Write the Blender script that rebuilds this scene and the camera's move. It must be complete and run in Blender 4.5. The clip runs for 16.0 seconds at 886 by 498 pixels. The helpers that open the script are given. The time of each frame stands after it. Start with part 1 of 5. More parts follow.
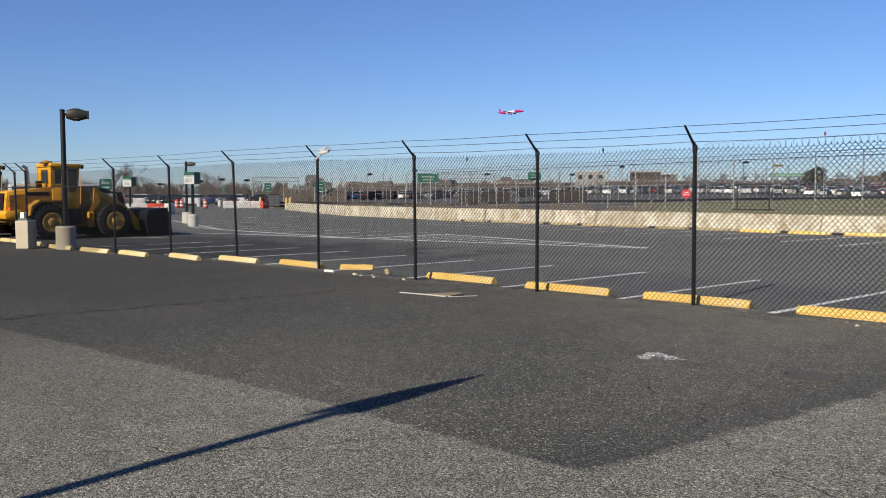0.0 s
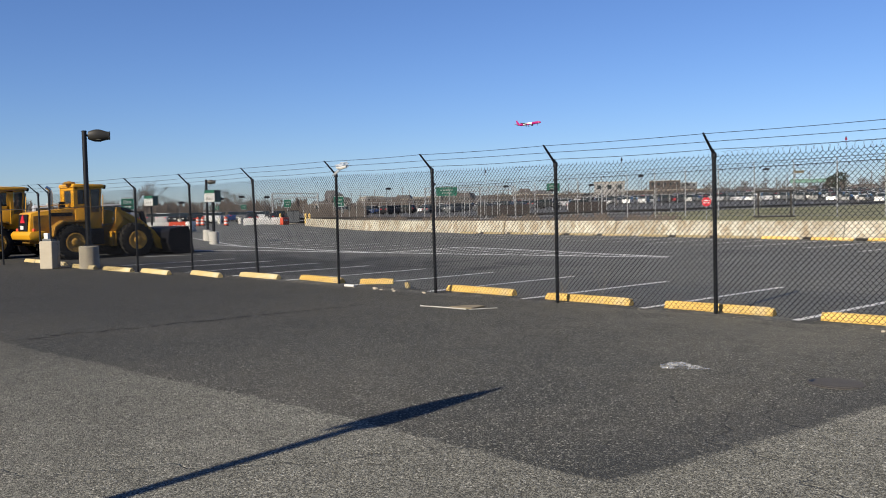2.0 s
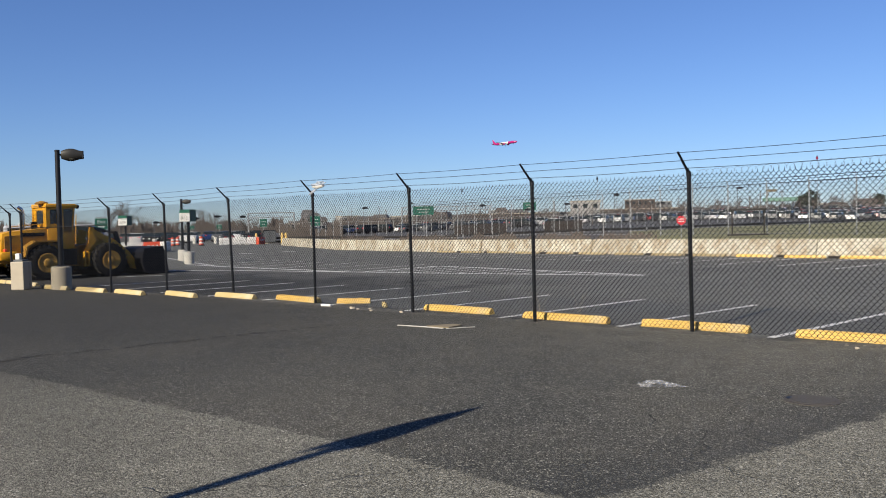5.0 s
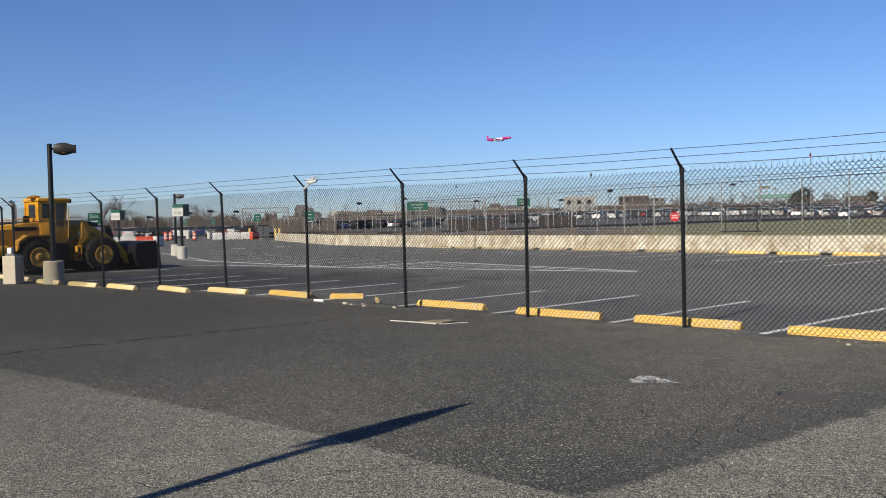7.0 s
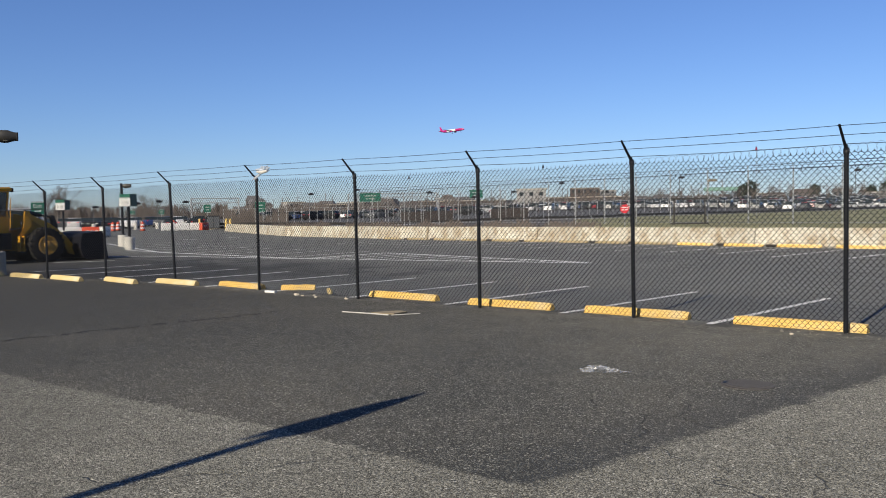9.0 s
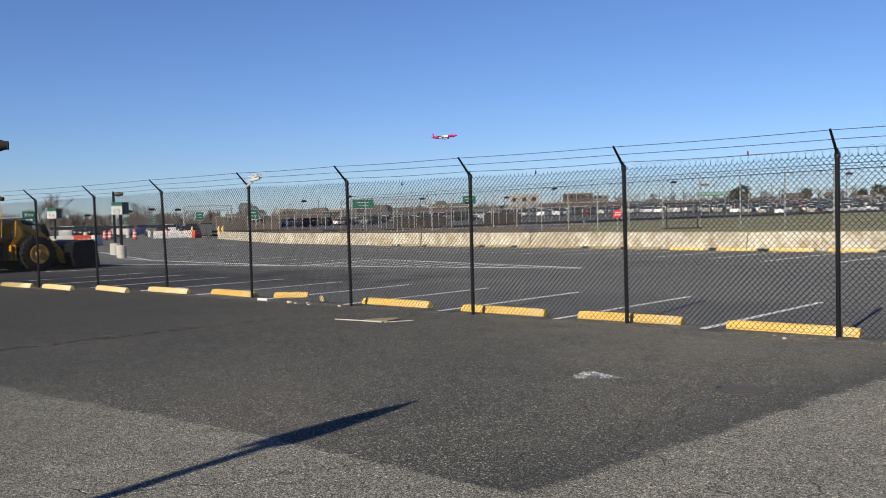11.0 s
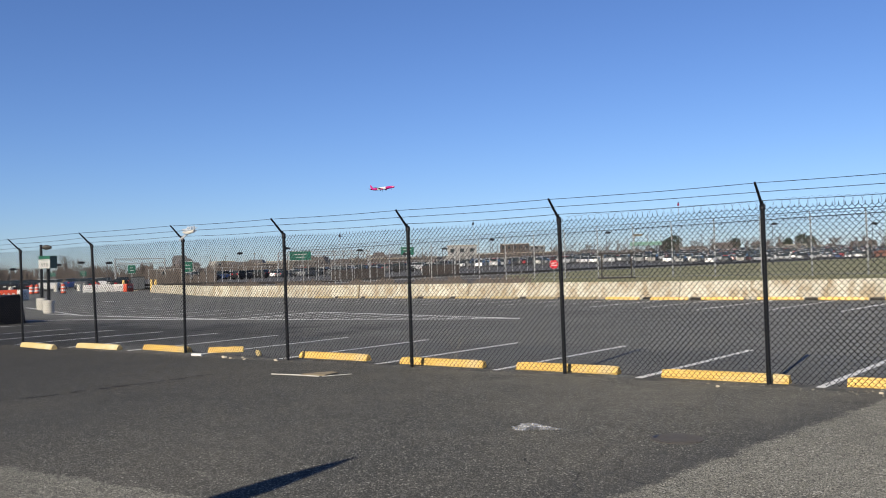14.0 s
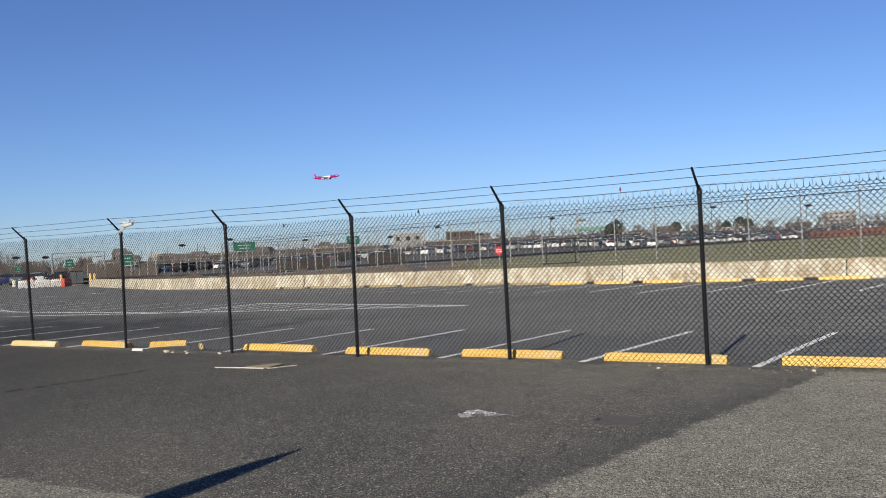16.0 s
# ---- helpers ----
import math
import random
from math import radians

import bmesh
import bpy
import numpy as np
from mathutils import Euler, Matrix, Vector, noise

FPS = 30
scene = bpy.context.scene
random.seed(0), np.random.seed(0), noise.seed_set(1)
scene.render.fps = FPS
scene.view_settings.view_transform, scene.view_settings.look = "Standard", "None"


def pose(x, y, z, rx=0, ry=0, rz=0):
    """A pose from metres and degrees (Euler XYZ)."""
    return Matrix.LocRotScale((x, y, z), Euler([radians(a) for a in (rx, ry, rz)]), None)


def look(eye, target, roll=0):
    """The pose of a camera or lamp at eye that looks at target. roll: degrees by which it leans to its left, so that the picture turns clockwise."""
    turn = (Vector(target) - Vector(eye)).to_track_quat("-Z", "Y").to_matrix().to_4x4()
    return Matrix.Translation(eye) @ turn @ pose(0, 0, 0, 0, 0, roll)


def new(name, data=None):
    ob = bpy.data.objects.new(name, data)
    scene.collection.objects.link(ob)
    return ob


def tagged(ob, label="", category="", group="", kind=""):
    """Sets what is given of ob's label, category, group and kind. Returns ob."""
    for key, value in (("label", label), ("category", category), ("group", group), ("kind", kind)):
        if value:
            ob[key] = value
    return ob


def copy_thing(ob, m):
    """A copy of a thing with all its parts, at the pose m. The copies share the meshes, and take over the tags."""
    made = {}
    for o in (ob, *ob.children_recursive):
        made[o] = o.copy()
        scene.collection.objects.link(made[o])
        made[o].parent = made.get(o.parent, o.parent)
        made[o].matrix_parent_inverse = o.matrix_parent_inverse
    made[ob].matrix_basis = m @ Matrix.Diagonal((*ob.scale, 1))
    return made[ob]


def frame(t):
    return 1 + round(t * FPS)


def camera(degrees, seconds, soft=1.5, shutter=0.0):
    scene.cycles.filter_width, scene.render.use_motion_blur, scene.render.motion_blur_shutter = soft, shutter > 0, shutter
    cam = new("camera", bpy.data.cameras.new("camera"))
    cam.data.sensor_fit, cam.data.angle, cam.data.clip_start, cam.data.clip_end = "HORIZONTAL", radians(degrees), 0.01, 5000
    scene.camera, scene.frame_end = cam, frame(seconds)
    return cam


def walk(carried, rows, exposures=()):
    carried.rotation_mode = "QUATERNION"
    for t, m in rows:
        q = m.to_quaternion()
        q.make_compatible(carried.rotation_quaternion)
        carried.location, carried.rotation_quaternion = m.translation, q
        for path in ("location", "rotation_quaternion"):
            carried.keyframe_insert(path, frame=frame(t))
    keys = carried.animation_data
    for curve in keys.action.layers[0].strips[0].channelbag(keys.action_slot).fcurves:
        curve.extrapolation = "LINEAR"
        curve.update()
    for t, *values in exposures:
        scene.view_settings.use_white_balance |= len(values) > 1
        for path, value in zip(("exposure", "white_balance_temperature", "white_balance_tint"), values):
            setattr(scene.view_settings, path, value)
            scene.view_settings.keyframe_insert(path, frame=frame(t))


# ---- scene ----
cam = camera(54.54, 16.0, soft=1.0)
PATH = [
    (0, pose(0.003, -0.039, 1.763, 86.333, 0.097, 44.000)),
    (0.5, pose(0.001, -0.035, 1.760, 86.518, 0.281, 45.532)),
    (1, pose(-0.005, -0.034, 1.759, 86.293, 0.659, 46.060)),
    (1.5, pose(0.001, -0.039, 1.762, 86.690, 0.909, 45.906)),
    (2, pose(0.010, -0.036, 1.758, 87.220, 1.216, 45.259)),
    (2.5, pose(0.012, -0.022, 1.760, 87.599, 1.732, 44.818)),
    (3, pose(0.019, -0.034, 1.760, 88.069, 1.907, 44.350)),
    (3.5, pose(0.015, -0.031, 1.758, 88.460, 1.556, 43.778)),
    (4, pose(-0.001, -0.027, 1.752, 88.432, 1.416, 43.563)),
    (6.5, pose(-0.014, -0.006, 1.760, 88.494, 1.265, 44.001)),
    (7, pose(-0.008, -0.002, 1.751, 88.163, 1.166, 43.320)),
    (7.5, pose(0.006, -0.007, 1.752, 88.152, 1.126, 42.431)),
    (8, pose(0.001, -0.012, 1.755, 88.104, 0.911, 41.656)),
    (8.5, pose(-0.004, 0.000, 1.751, 87.618, 0.938, 40.796)),
    (9, pose(-0.009, 0.010, 1.744, 87.529, 0.956, 40.179)),
    (11.5, pose(-0.014, 0.033, 1.753, 88.186, 1.410, 39.523)),
    (12, pose(-0.014, 0.034, 1.753, 88.628, 1.315, 38.973)),
    (12.5, pose(-0.015, 0.035, 1.754, 89.398, 1.258, 38.412)),
    (13, pose(-0.017, 0.033, 1.756, 90.344, 1.019, 37.544)),
    (13.5, pose(-0.010, 0.021, 1.766, 91.049, 1.369, 36.300)),
    (14, pose(-0.005, 0.028, 1.769, 91.220, 1.713, 35.611)),
    (14.5, pose(0.006, 0.024, 1.770, 90.855, 1.683, 34.947)),
    (15, pose(0.009, 0.036, 1.773, 90.981, 1.803, 33.661)),
    (15.5, pose(0.026, 0.036, 1.779, 90.806, 2.401, 32.570)),
    (16, pose(0.026, 0.049, 1.778, 90.271, 2.751, 32.035)),
]
walk(cam, PATH, exposures=((0, 0.68), (12.5, 0.66), (13.0, 0.52), (13.5, 0.62), (14.0, 0.71), (14.5, 0.70), (16, 0.68)))

# world, sun, exposure
SUN_EL, SUN_AZ = 32.3, 174.6
world = bpy.data.worlds.new("world")
scene.world = world
world.use_nodes = True
wn = world.node_tree
sky = wn.nodes.new("ShaderNodeTexSky")
sky.sky_type = "NISHITA"
sky.sun_disc = False
sky.sun_elevation, sky.sun_rotation = radians(SUN_EL), radians(SUN_AZ)
sky.air_density, sky.dust_density, sky.ozone_density, sky.altitude = 1.0, 0.05, 3.5, 0
tone = wn.nodes.new("ShaderNodeMix")
tone.data_type, tone.blend_type = "RGBA", "MULTIPLY"
tone.inputs[0].default_value = 1.0
tone.inputs[7].default_value = (0.79, 0.965, 1.38, 1)
wn.links.new(sky.outputs[0], tone.inputs[6])
wn.links.new(tone.outputs[2], wn.nodes["Background"].inputs[0])
wn.nodes["Background"].inputs[1].default_value = 0.05
sun_data = bpy.data.lights.new("sun", "SUN")
sun_data.energy, sun_data.angle, sun_data.color = 5.0, radians(0.5), (1.0, 0.90, 0.74)
sun = new("sun", sun_data)
sun.matrix_world = look((0.094 * 60, -0.99 * 60, 60 * math.tan(radians(SUN_EL))), (0, 0, 0))


# ---- materials ----
def mat(name, colour, rough=0.6, metal=0.0, vary=0.25, scale=3.0, fine=40.0, bump=0.0, dirt=None, dirt_amount=0.0,
        dirt_scale=1.5, per_object=0.0, spec=0.5, streak=False):
    """Principled paint with two scales of variation, optional dirt blotches and relief."""
    m = bpy.data.materials.new(name)
    m.use_nodes = True
    t = m.node_tree
    n, link = t.nodes, t.links.new
    b = n["Principled BSDF"]
    b.inputs["Roughness"].default_value, b.inputs["Metallic"].default_value = rough, metal
    b.inputs["Specular IOR Level"].default_value = spec
    tc = n.new("ShaderNodeTexCoord")
    big, small = n.new("ShaderNodeTexNoise"), n.new("ShaderNodeTexNoise")
    big.inputs["Scale"].default_value, small.inputs["Scale"].default_value = scale, fine
    big.inputs["Detail"].default_value = small.inputs["Detail"].default_value = 4
    link(tc.outputs["Object"], big.inputs[0]), link(tc.outputs["Object"], small.inputs[0])
    add = n.new("ShaderNodeMath")
    add.operation = "ADD"
    link(big.outputs[0], add.inputs[0]), link(small.outputs[0], add.inputs[1])
    span = n.new("ShaderNodeMapRange")
    span.inputs["From Min"].default_value, span.inputs["From Max"].default_value = 0.6, 1.4
    span.inputs["To Min"].default_value, span.inputs["To Max"].default_value = 1 - vary, 1 + vary
    link(add.outputs[0], span.inputs[0])
    value = span.outputs[0]
    if per_object:
        info, pm = n.new("ShaderNodeObjectInfo"), n.new("ShaderNodeMapRange")
        pm.inputs["To Min"].default_value, pm.inputs["To Max"].default_value = 1 - per_object, 1 + per_object
        link(info.outputs["Random"], pm.inputs[0])
        mul = n.new("ShaderNodeMath")
        mul.operation = "MULTIPLY"
        link(value, mul.inputs[0]), link(pm.outputs[0], mul.inputs[1])
        value = mul.outputs[0]
    vm = n.new("ShaderNodeVectorMath")
    vm.operation = "SCALE"
    vm.inputs[0].default_value = [0.71 * c for c in colour]
    link(value, vm.inputs["Scale"])
    out = vm.outputs[0]
    if dirt:
        dn, dr, mx = n.new("ShaderNodeTexNoise"), n.new("ShaderNodeMapRange"), n.new("ShaderNodeMix")
        dn.inputs["Scale"].default_value, dn.inputs["Detail"].default_value = dirt_scale, 6
        dn.inputs["Roughness"].default_value = 0.65
        if streak:
            mp, info2, off = n.new("ShaderNodeMapping"), n.new("ShaderNodeObjectInfo"), n.new("ShaderNodeVectorMath")
            mp.inputs["Scale"].default_value = (1, 1.0, 0.55)
            off.operation = "ADD"
            link(tc.outputs["Object"], mp.inputs[0]), link(mp.outputs[0], off.inputs[0])
            shift = n.new("ShaderNodeMath")
            shift.operation, shift.inputs[1].default_value = "MULTIPLY", 40.0
            link(info2.outputs["Random"], shift.inputs[0]), link(shift.outputs[0], off.inputs[1])
            link(off.outputs[0], dn.inputs[0])
        else:
            link(tc.outputs["Object"], dn.inputs[0])
        dr.inputs["From Min"].default_value, dr.inputs["From Max"].default_value = (0.44, 0.60) if streak else (0.48, 0.68)
        dr.inputs["To Max"].default_value = dirt_amount
        link(dn.outputs[0], dr.inputs[0])
        mx.data_type = "RGBA"
        link(dr.outputs[0], mx.inputs[0]), link(out, mx.inputs[6])
        mx.inputs[7].default_value = (*dirt, 1)
        out = mx.outputs[2]
    link(out, b.inputs["Base Color"])
    if bump:
        bp = n.new("ShaderNodeBump")
        bp.inputs["Strength"].default_value, bp.inputs["Distance"].default_value = bump, 0.01
        link(small.outputs[0], bp.inputs["Height"]), link(bp.outputs[0], b.inputs["Normal"])
    return m


def asphalt_material():
    """Old light aggregate pavement, a newer dark strip beside the fence, and the dark lot behind it."""
    m = bpy.data.materials.new("asphalt")
    m.use_nodes = True
    t = m.node_tree
    n, link = t.nodes, t.links.new
    b = n["Principled BSDF"]
    tc = n.new("ShaderNodeTexCoord")
    xyz = n.new("ShaderNodeSeparateXYZ")

    def noise_tex(scale, detail=4, rough=0.6):
        q = n.new("ShaderNodeTexNoise")
        q.inputs["Scale"].default_value, q.inputs["Detail"].default_value, q.inputs["Roughness"].default_value = scale, detail, rough
        link(tc.outputs["Object"], q.inputs[0])
        return q.outputs[0]

    def calc(op, a, c=None, d=None):
        q = n.new("ShaderNodeMath")
        q.operation = op
        for i, v in enumerate((a, c, d)):
            if v is None:
                continue
            if isinstance(v, (int, float)):
                q.inputs[i].default_value = v
            else:
                link(v, q.inputs[i])
        return q.outputs[0]

    def span(v, a, c, d=0.0, e=1.0):
        q = n.new("ShaderNodeMapRange")
        for i, w in enumerate((a, c, d, e)):
            q.inputs[1 + i].default_value = w
        link(v, q.inputs[0])
        return q.outputs[0]

    def mix(f, a, c, kind="MIX"):
        q = n.new("ShaderNodeMix")
        q.data_type, q.blend_type = "RGBA", kind
        for i, v in ((0, f), (6, a), (7, c)):
            if isinstance(v, tuple):
                q.inputs[i].default_value = (*v, 1)
            elif isinstance(v, (int, float)):
                q.inputs[i].default_value = v
            else:
                link(v, q.inputs[i])
        return q.outputs[2]

    link(tc.outputs["Object"], xyz.inputs[0])
    x, y = xyz.outputs[0], xyz.outputs[1]
    ragged = span(noise_tex(2.2, 5), 0.3, 0.7, -0.05, 0.05)
    ragged_fine = span(noise_tex(11, 3), 0.3, 0.7, -0.03, 0.03)
    wob = calc("ADD", ragged, ragged_fine)
    # the dark strip lies beyond y = 4.35 and left of a line that runs from (-3.0, 4.8) to (-1.8, 11)
    edge_y = calc("ADD", calc("SUBTRACT", y, calc("ADD", 4.42, calc("MULTIPLY", calc("MINIMUM", calc("ADD", x, 5.5), 0.0), 0.062))), wob)
    edge_x = calc("ADD", calc("SUBTRACT", calc("ADD", -3.87, calc("MULTIPLY", y, 0.178)), x), calc("MULTIPLY", wob, 1.6))
    soft_x = span(edge_x, -0.05, 0.05)
    soft_y = span(edge_y, -0.03, 0.03)
    strip = calc("MULTIPLY", soft_x, soft_y)
    lot = span(calc("ADD", y, wob), 12.0, 12.3)
    patches = noise_tex(0.35, 5)
    mottled = calc("MULTIPLY", span(noise_tex(3.5, 6, 0.7), 0.3, 0.7, 0.84, 1.16), span(noise_tex(30, 4, 0.75), 0.32, 0.68, 0.84, 1.16))
    # stones in the binder
    vor = n.new("ShaderNodeTexVoronoi")
    vor.inputs["Scale"].default_value = 105
    link(tc.outputs["Object"], vor.inputs[0])
    tint = n.new("ShaderNodeSeparateColor")
    link(vor.outputs["Color"], tint.inputs[0])
    stone = tint.outputs[0]
    light_c = mix(span(stone, 0.25, 0.95), (0.050, 0.0475, 0.040), (0.285, 0.27, 0.227))
    dark_c = mix(span(stone, 0.62, 1.0), (0.031, 0.0305, 0.0275), (0.235, 0.225, 0.194))
    lot_c = mix(span(stone, 0.4, 1.0), (0.106, 0.1045, 0.0985), (0.212, 0.209, 0.194))
    chip = n.new("ShaderNodeTexVoronoi")
    chip.inputs["Scale"].default_value = 42
    link(tc.outputs["Object"], chip.inputs[0])
    chip_t = n.new("ShaderNodeSeparateColor")
    link(chip.outputs["Color"], chip_t.inputs[0])
    speck = calc("MULTIPLY", span(chip_t.outputs[1], 0.86, 0.90), span(chip.outputs["Distance"], 0.42, 0.30))
    light_c = mix(calc("MULTIPLY", speck, 0.75), light_c, (0.52, 0.49, 0.43))
    dark_c = mix(calc("MULTIPLY", speck, 0.85), dark_c, (0.44, 0.415, 0.36))
    brown = span(patches, 0.42, 0.62)
    dark_c = mix(calc("MULTIPLY", brown, 0.2), dark_c, (0.10, 0.085, 0.065))
    # dusty grit in front of the fence
    grit = calc("MULTIPLY", span(y, 8.2, 12.0), span(noise_tex(1.3, 6, 0.7), 0.35, 0.65))
    dark_c = mix(calc("MULTIPLY", grit, 0.6), dark_c, (0.15, 0.138, 0.115))
    fore = mix(strip, light_c, dark_c)
    # sealed seam beside the strip's edge
    seam = calc("MULTIPLY", calc("MULTIPLY", soft_x, span(edge_x, 0.95, 0.05)), 0.45)
    fore = mix(calc("MULTIPLY", seam, soft_y), fore, (0.03, 0.031, 0.033))
    # oil stains of the lot
    oil = span(noise_tex(0.30, 6, 0.66), 0.60, 0.68)
    lot_c = mix(calc("MULTIPLY", oil, 0.55), lot_c, (0.028, 0.028, 0.03))
    # dirtier asphalt where the machines stand, their shade painted in, and the dirt line under the fence
    stain_shade = calc("MULTIPLY", span(calc("ADD", x, calc("MULTIPLY", noise_tex(0.25, 5), 14.0)), -8.0, -17.0), span(calc("ADD", y, calc("MULTIPLY", noise_tex(0.3, 5), 6.0)), 25.0, 20.0))
    lot_c = mix(calc("MULTIPLY", stain_shade, 0.85), lot_c, (0.030, 0.029, 0.028))
    # darker blotches in a band across the left of the lot
    dark_band = calc("MULTIPLY", calc("MULTIPLY", span(y, 15.5, 17.5), span(y, 21.5, 19.5)), calc("MULTIPLY", span(x, -12.0, -17.0), span(noise_tex(0.5, 4, 0.6), 0.47, 0.56)))
    lot_c = mix(calc("MULTIPLY", dark_band, 0.75), lot_c, (0.028, 0.028, 0.028))
    # foreground: darker towards the left, lighter towards the right
    fore = mix(calc("MULTIPLY", span(calc("ADD", x, calc("MULTIPLY", noise_tex(0.25, 5), 8.0)), -3.0, -14.0), 0.66), fore, (0.03, 0.029, 0.026))
    fore = mix(1.0, fore, span(calc("ADD", x, calc("MULTIPLY", noise_tex(0.3, 5), 6.0)), -9.0, 4.0, 0.80, 1.25), "MULTIPLY")
    all_c = mix(lot, fore, lot_c)
    foot = calc("MULTIPLY", calc("MULTIPLY", span(calc("ADD", y, wob), 12.05, 12.2), span(calc("ADD", y, wob), 12.75, 12.5)), span(noise_tex(1.7, 6, 0.7), 0.35, 0.55))
    all_c = mix(calc("MULTIPLY", foot, 0.7), all_c, (0.026, 0.024, 0.02))
    # thin cracks
    warp = n.new("ShaderNodeTexVoronoi")
    warp.feature, warp.inputs["Scale"].default_value = "DISTANCE_TO_EDGE", 0.23
    va = n.new("ShaderNodeVectorMath")
    va.operation = "ADD"
    wn2 = n.new("ShaderNodeTexNoise")
    wn2.inputs["Scale"].default_value, wn2.inputs["Detail"].default_value = 1.1, 6
    link(tc.outputs["Object"], wn2.inputs[0])
    link(tc.outputs["Object"], va.inputs[0]), link(wn2.outputs["Color"], va.inputs[1])
    link(va.outputs[0], warp.inputs[0])
    crack = calc("MULTIPLY", span(warp.outputs["Distance"], 0.003, 0.001), span(noise_tex(0.5, 3), 0.42, 0.55))
    all_c = mix(calc("MULTIPLY", crack, 0.35), all_c, (0.012, 0.012, 0.012))
    all_c = mix(1.0, all_c, mottled, "MULTIPLY")
    all_c = mix(1.0, all_c, span(patches, 0.3, 0.7, 0.70, 0.95), "MULTIPLY")
    all_c = mix(1.0, all_c, (0.97, 1.0, 1.0), "MULTIPLY")
    link(all_c, b.inputs["Base Color"])
    b.inputs["Roughness"].default_value = 0.88
    b.inputs["Specular IOR Level"].default_value = 0.3
    bp = n.new("ShaderNodeBump")
    bp.inputs["Strength"].default_value, bp.inputs["Distance"].default_value = 0.75, 0.006
    hgt = calc("SUBTRACT", calc("MULTIPLY", vor.outputs["Distance"], -1.0), calc("MULTIPLY", crack, 3.0))
    link(hgt, bp.inputs["Height"]), link(bp.outputs[0], b.inputs["Normal"])
    return m


def glass(name, tint=(0.03, 0.04, 0.045), rough=0.08):
    m = mat(name, tint, rough, 0.0, 0.1, spec=0.28)
    return m


M_asphalt = asphalt_material()
M_black = mat("black_vinyl", (0.006, 0.0075, 0.012), 0.5, 0.0, 0.3, 6, 60, spec=0.35)
M_mesh = mat("vinyl_mesh", (0.010, 0.0115, 0.016), 0.35, 0.0, 0.2, 6, 60, spec=0.45)
M_wire = mat("dark_wire", (0.012, 0.014, 0.02), 0.55, 0.1, 0.3, 4, 60)
M_galv = mat("galvanised", (0.42, 0.43, 0.43), 0.5, 0.4, 0.15, 5, 60)
M_yellow_curb = mat("yellow_paint", (0.90, 0.59, 0.15), 0.7, 0, 0.12, 2.5, 35, 0.4, (0.55, 0.47, 0.30), 0.55, 2.2, 0.06)
M_pale_curb = mat("faded_yellow", (0.62, 0.48, 0.215), 0.75, 0, 0.12, 2.5, 35, 0.4, (0.46, 0.41, 0.3), 0.7, 2.2, 0.06)
M_tan_curb = mat("weathered_stop", (0.40, 0.32, 0.17), 0.8, 0, 0.2, 2.5, 35, 0.4, (0.22, 0.19, 0.14), 0.7, 2.2, 0.1)
M_white_line = mat("line_paint", (0.78, 0.78, 0.75), 0.75, 0, 0.12, 2, 50, 0.2, (0.2, 0.2, 0.195), 0.26, 6)
M_conc = mat("weathered_concrete", (0.575, 0.55, 0.455), 0.85, 0, 0.24, 1.4, 25, 0.6, (0.25, 0.20, 0.13), 0.9, 2.1, 0.14, streak=True)
M_conc_base = mat("grey_concrete", (0.52, 0.46, 0.36), 0.85, 0, 0.15, 2.5, 30, 0.5, (0.27, 0.25, 0.21), 0.5, 2.2)
M_conc_white = mat("white_concrete", (0.66, 0.64, 0.58), 0.8, 0, 0.12, 2.5, 30, 0.3, (0.4, 0.37, 0.3), 0.4, 2)
M_loader = mat("loader_yellow", (0.74, 0.36, 0.012), 0.42, 0, 0.14, 1.2, 25, 0.1, (0.24, 0.14, 0.03), 0.5, 1.3)
# browner loader yellow: grime, with the half shade of the sides painted in
M_loader_dark = mat("loader_grime_shade", (0.44, 0.22, 0.02), 0.6, 0, 0.3, 1.5, 25, 0.2, (0.05, 0.04, 0.03), 0.7, 1.6)
M_rim = mat("rim_yellow", (0.50, 0.27, 0.035), 0.6, 0, 0.2, 2, 25, 0.2, (0.16, 0.11, 0.05), 0.6, 3.0)
M_rubber = mat("tyre_rubber", (0.018, 0.017, 0.016), 0.85, 0, 0.3, 3, 40, 0.3, (0.06, 0.05, 0.04), 0.25, 2.5, spec=0.2)
M_bucket = mat("black_steel", (0.009, 0.0095, 0.014), 0.6, 0.0, 0.3, 2, 30, 0.2, (0.02, 0.018, 0.017), 0.4, 2, spec=0.15)
M_chrome = mat("bright_steel", (0.72, 0.73, 0.75), 0.22, 1.0, 0.08)
M_glass = glass("tinted_glass")
M_cab_glass = glass("cab_glass", (0.05, 0.065, 0.08))
M_cab_glass.node_tree.nodes["Principled BSDF"].inputs["Alpha"].default_value = 0.62
M_lamp = mat("bronze_lamp", (0.04, 0.038, 0.032), 0.5, 0.2, 0.15, 5, 40)
M_lens = mat("lamp_lens", (0.10, 0.10, 0.085), 0.25, 0, 0.1)
M_green = mat("sign_green", (0.0, 0.135, 0.085), 0.45, 0, 0.12, 1.5, 20)
M_green_dark = mat("sign_side_green", (0.012, 0.085, 0.065), 0.5, 0, 0.12, 1.5, 20)
M_white = mat("white_paint", (0.78, 0.78, 0.76), 0.5, 0, 0.08, 1.5, 25, 0, (0.5, 0.48, 0.43), 0.3, 2)
M_orange = mat("safety_orange", (0.72, 0.085, 0.03), 0.5, 0, 0.1, 2, 25)
M_red = mat("sign_red", (0.70, 0.02, 0.04), 0.45, 0, 0.08)
M_dark_red = mat("dark_red", (0.30, 0.01, 0.05), 0.4)
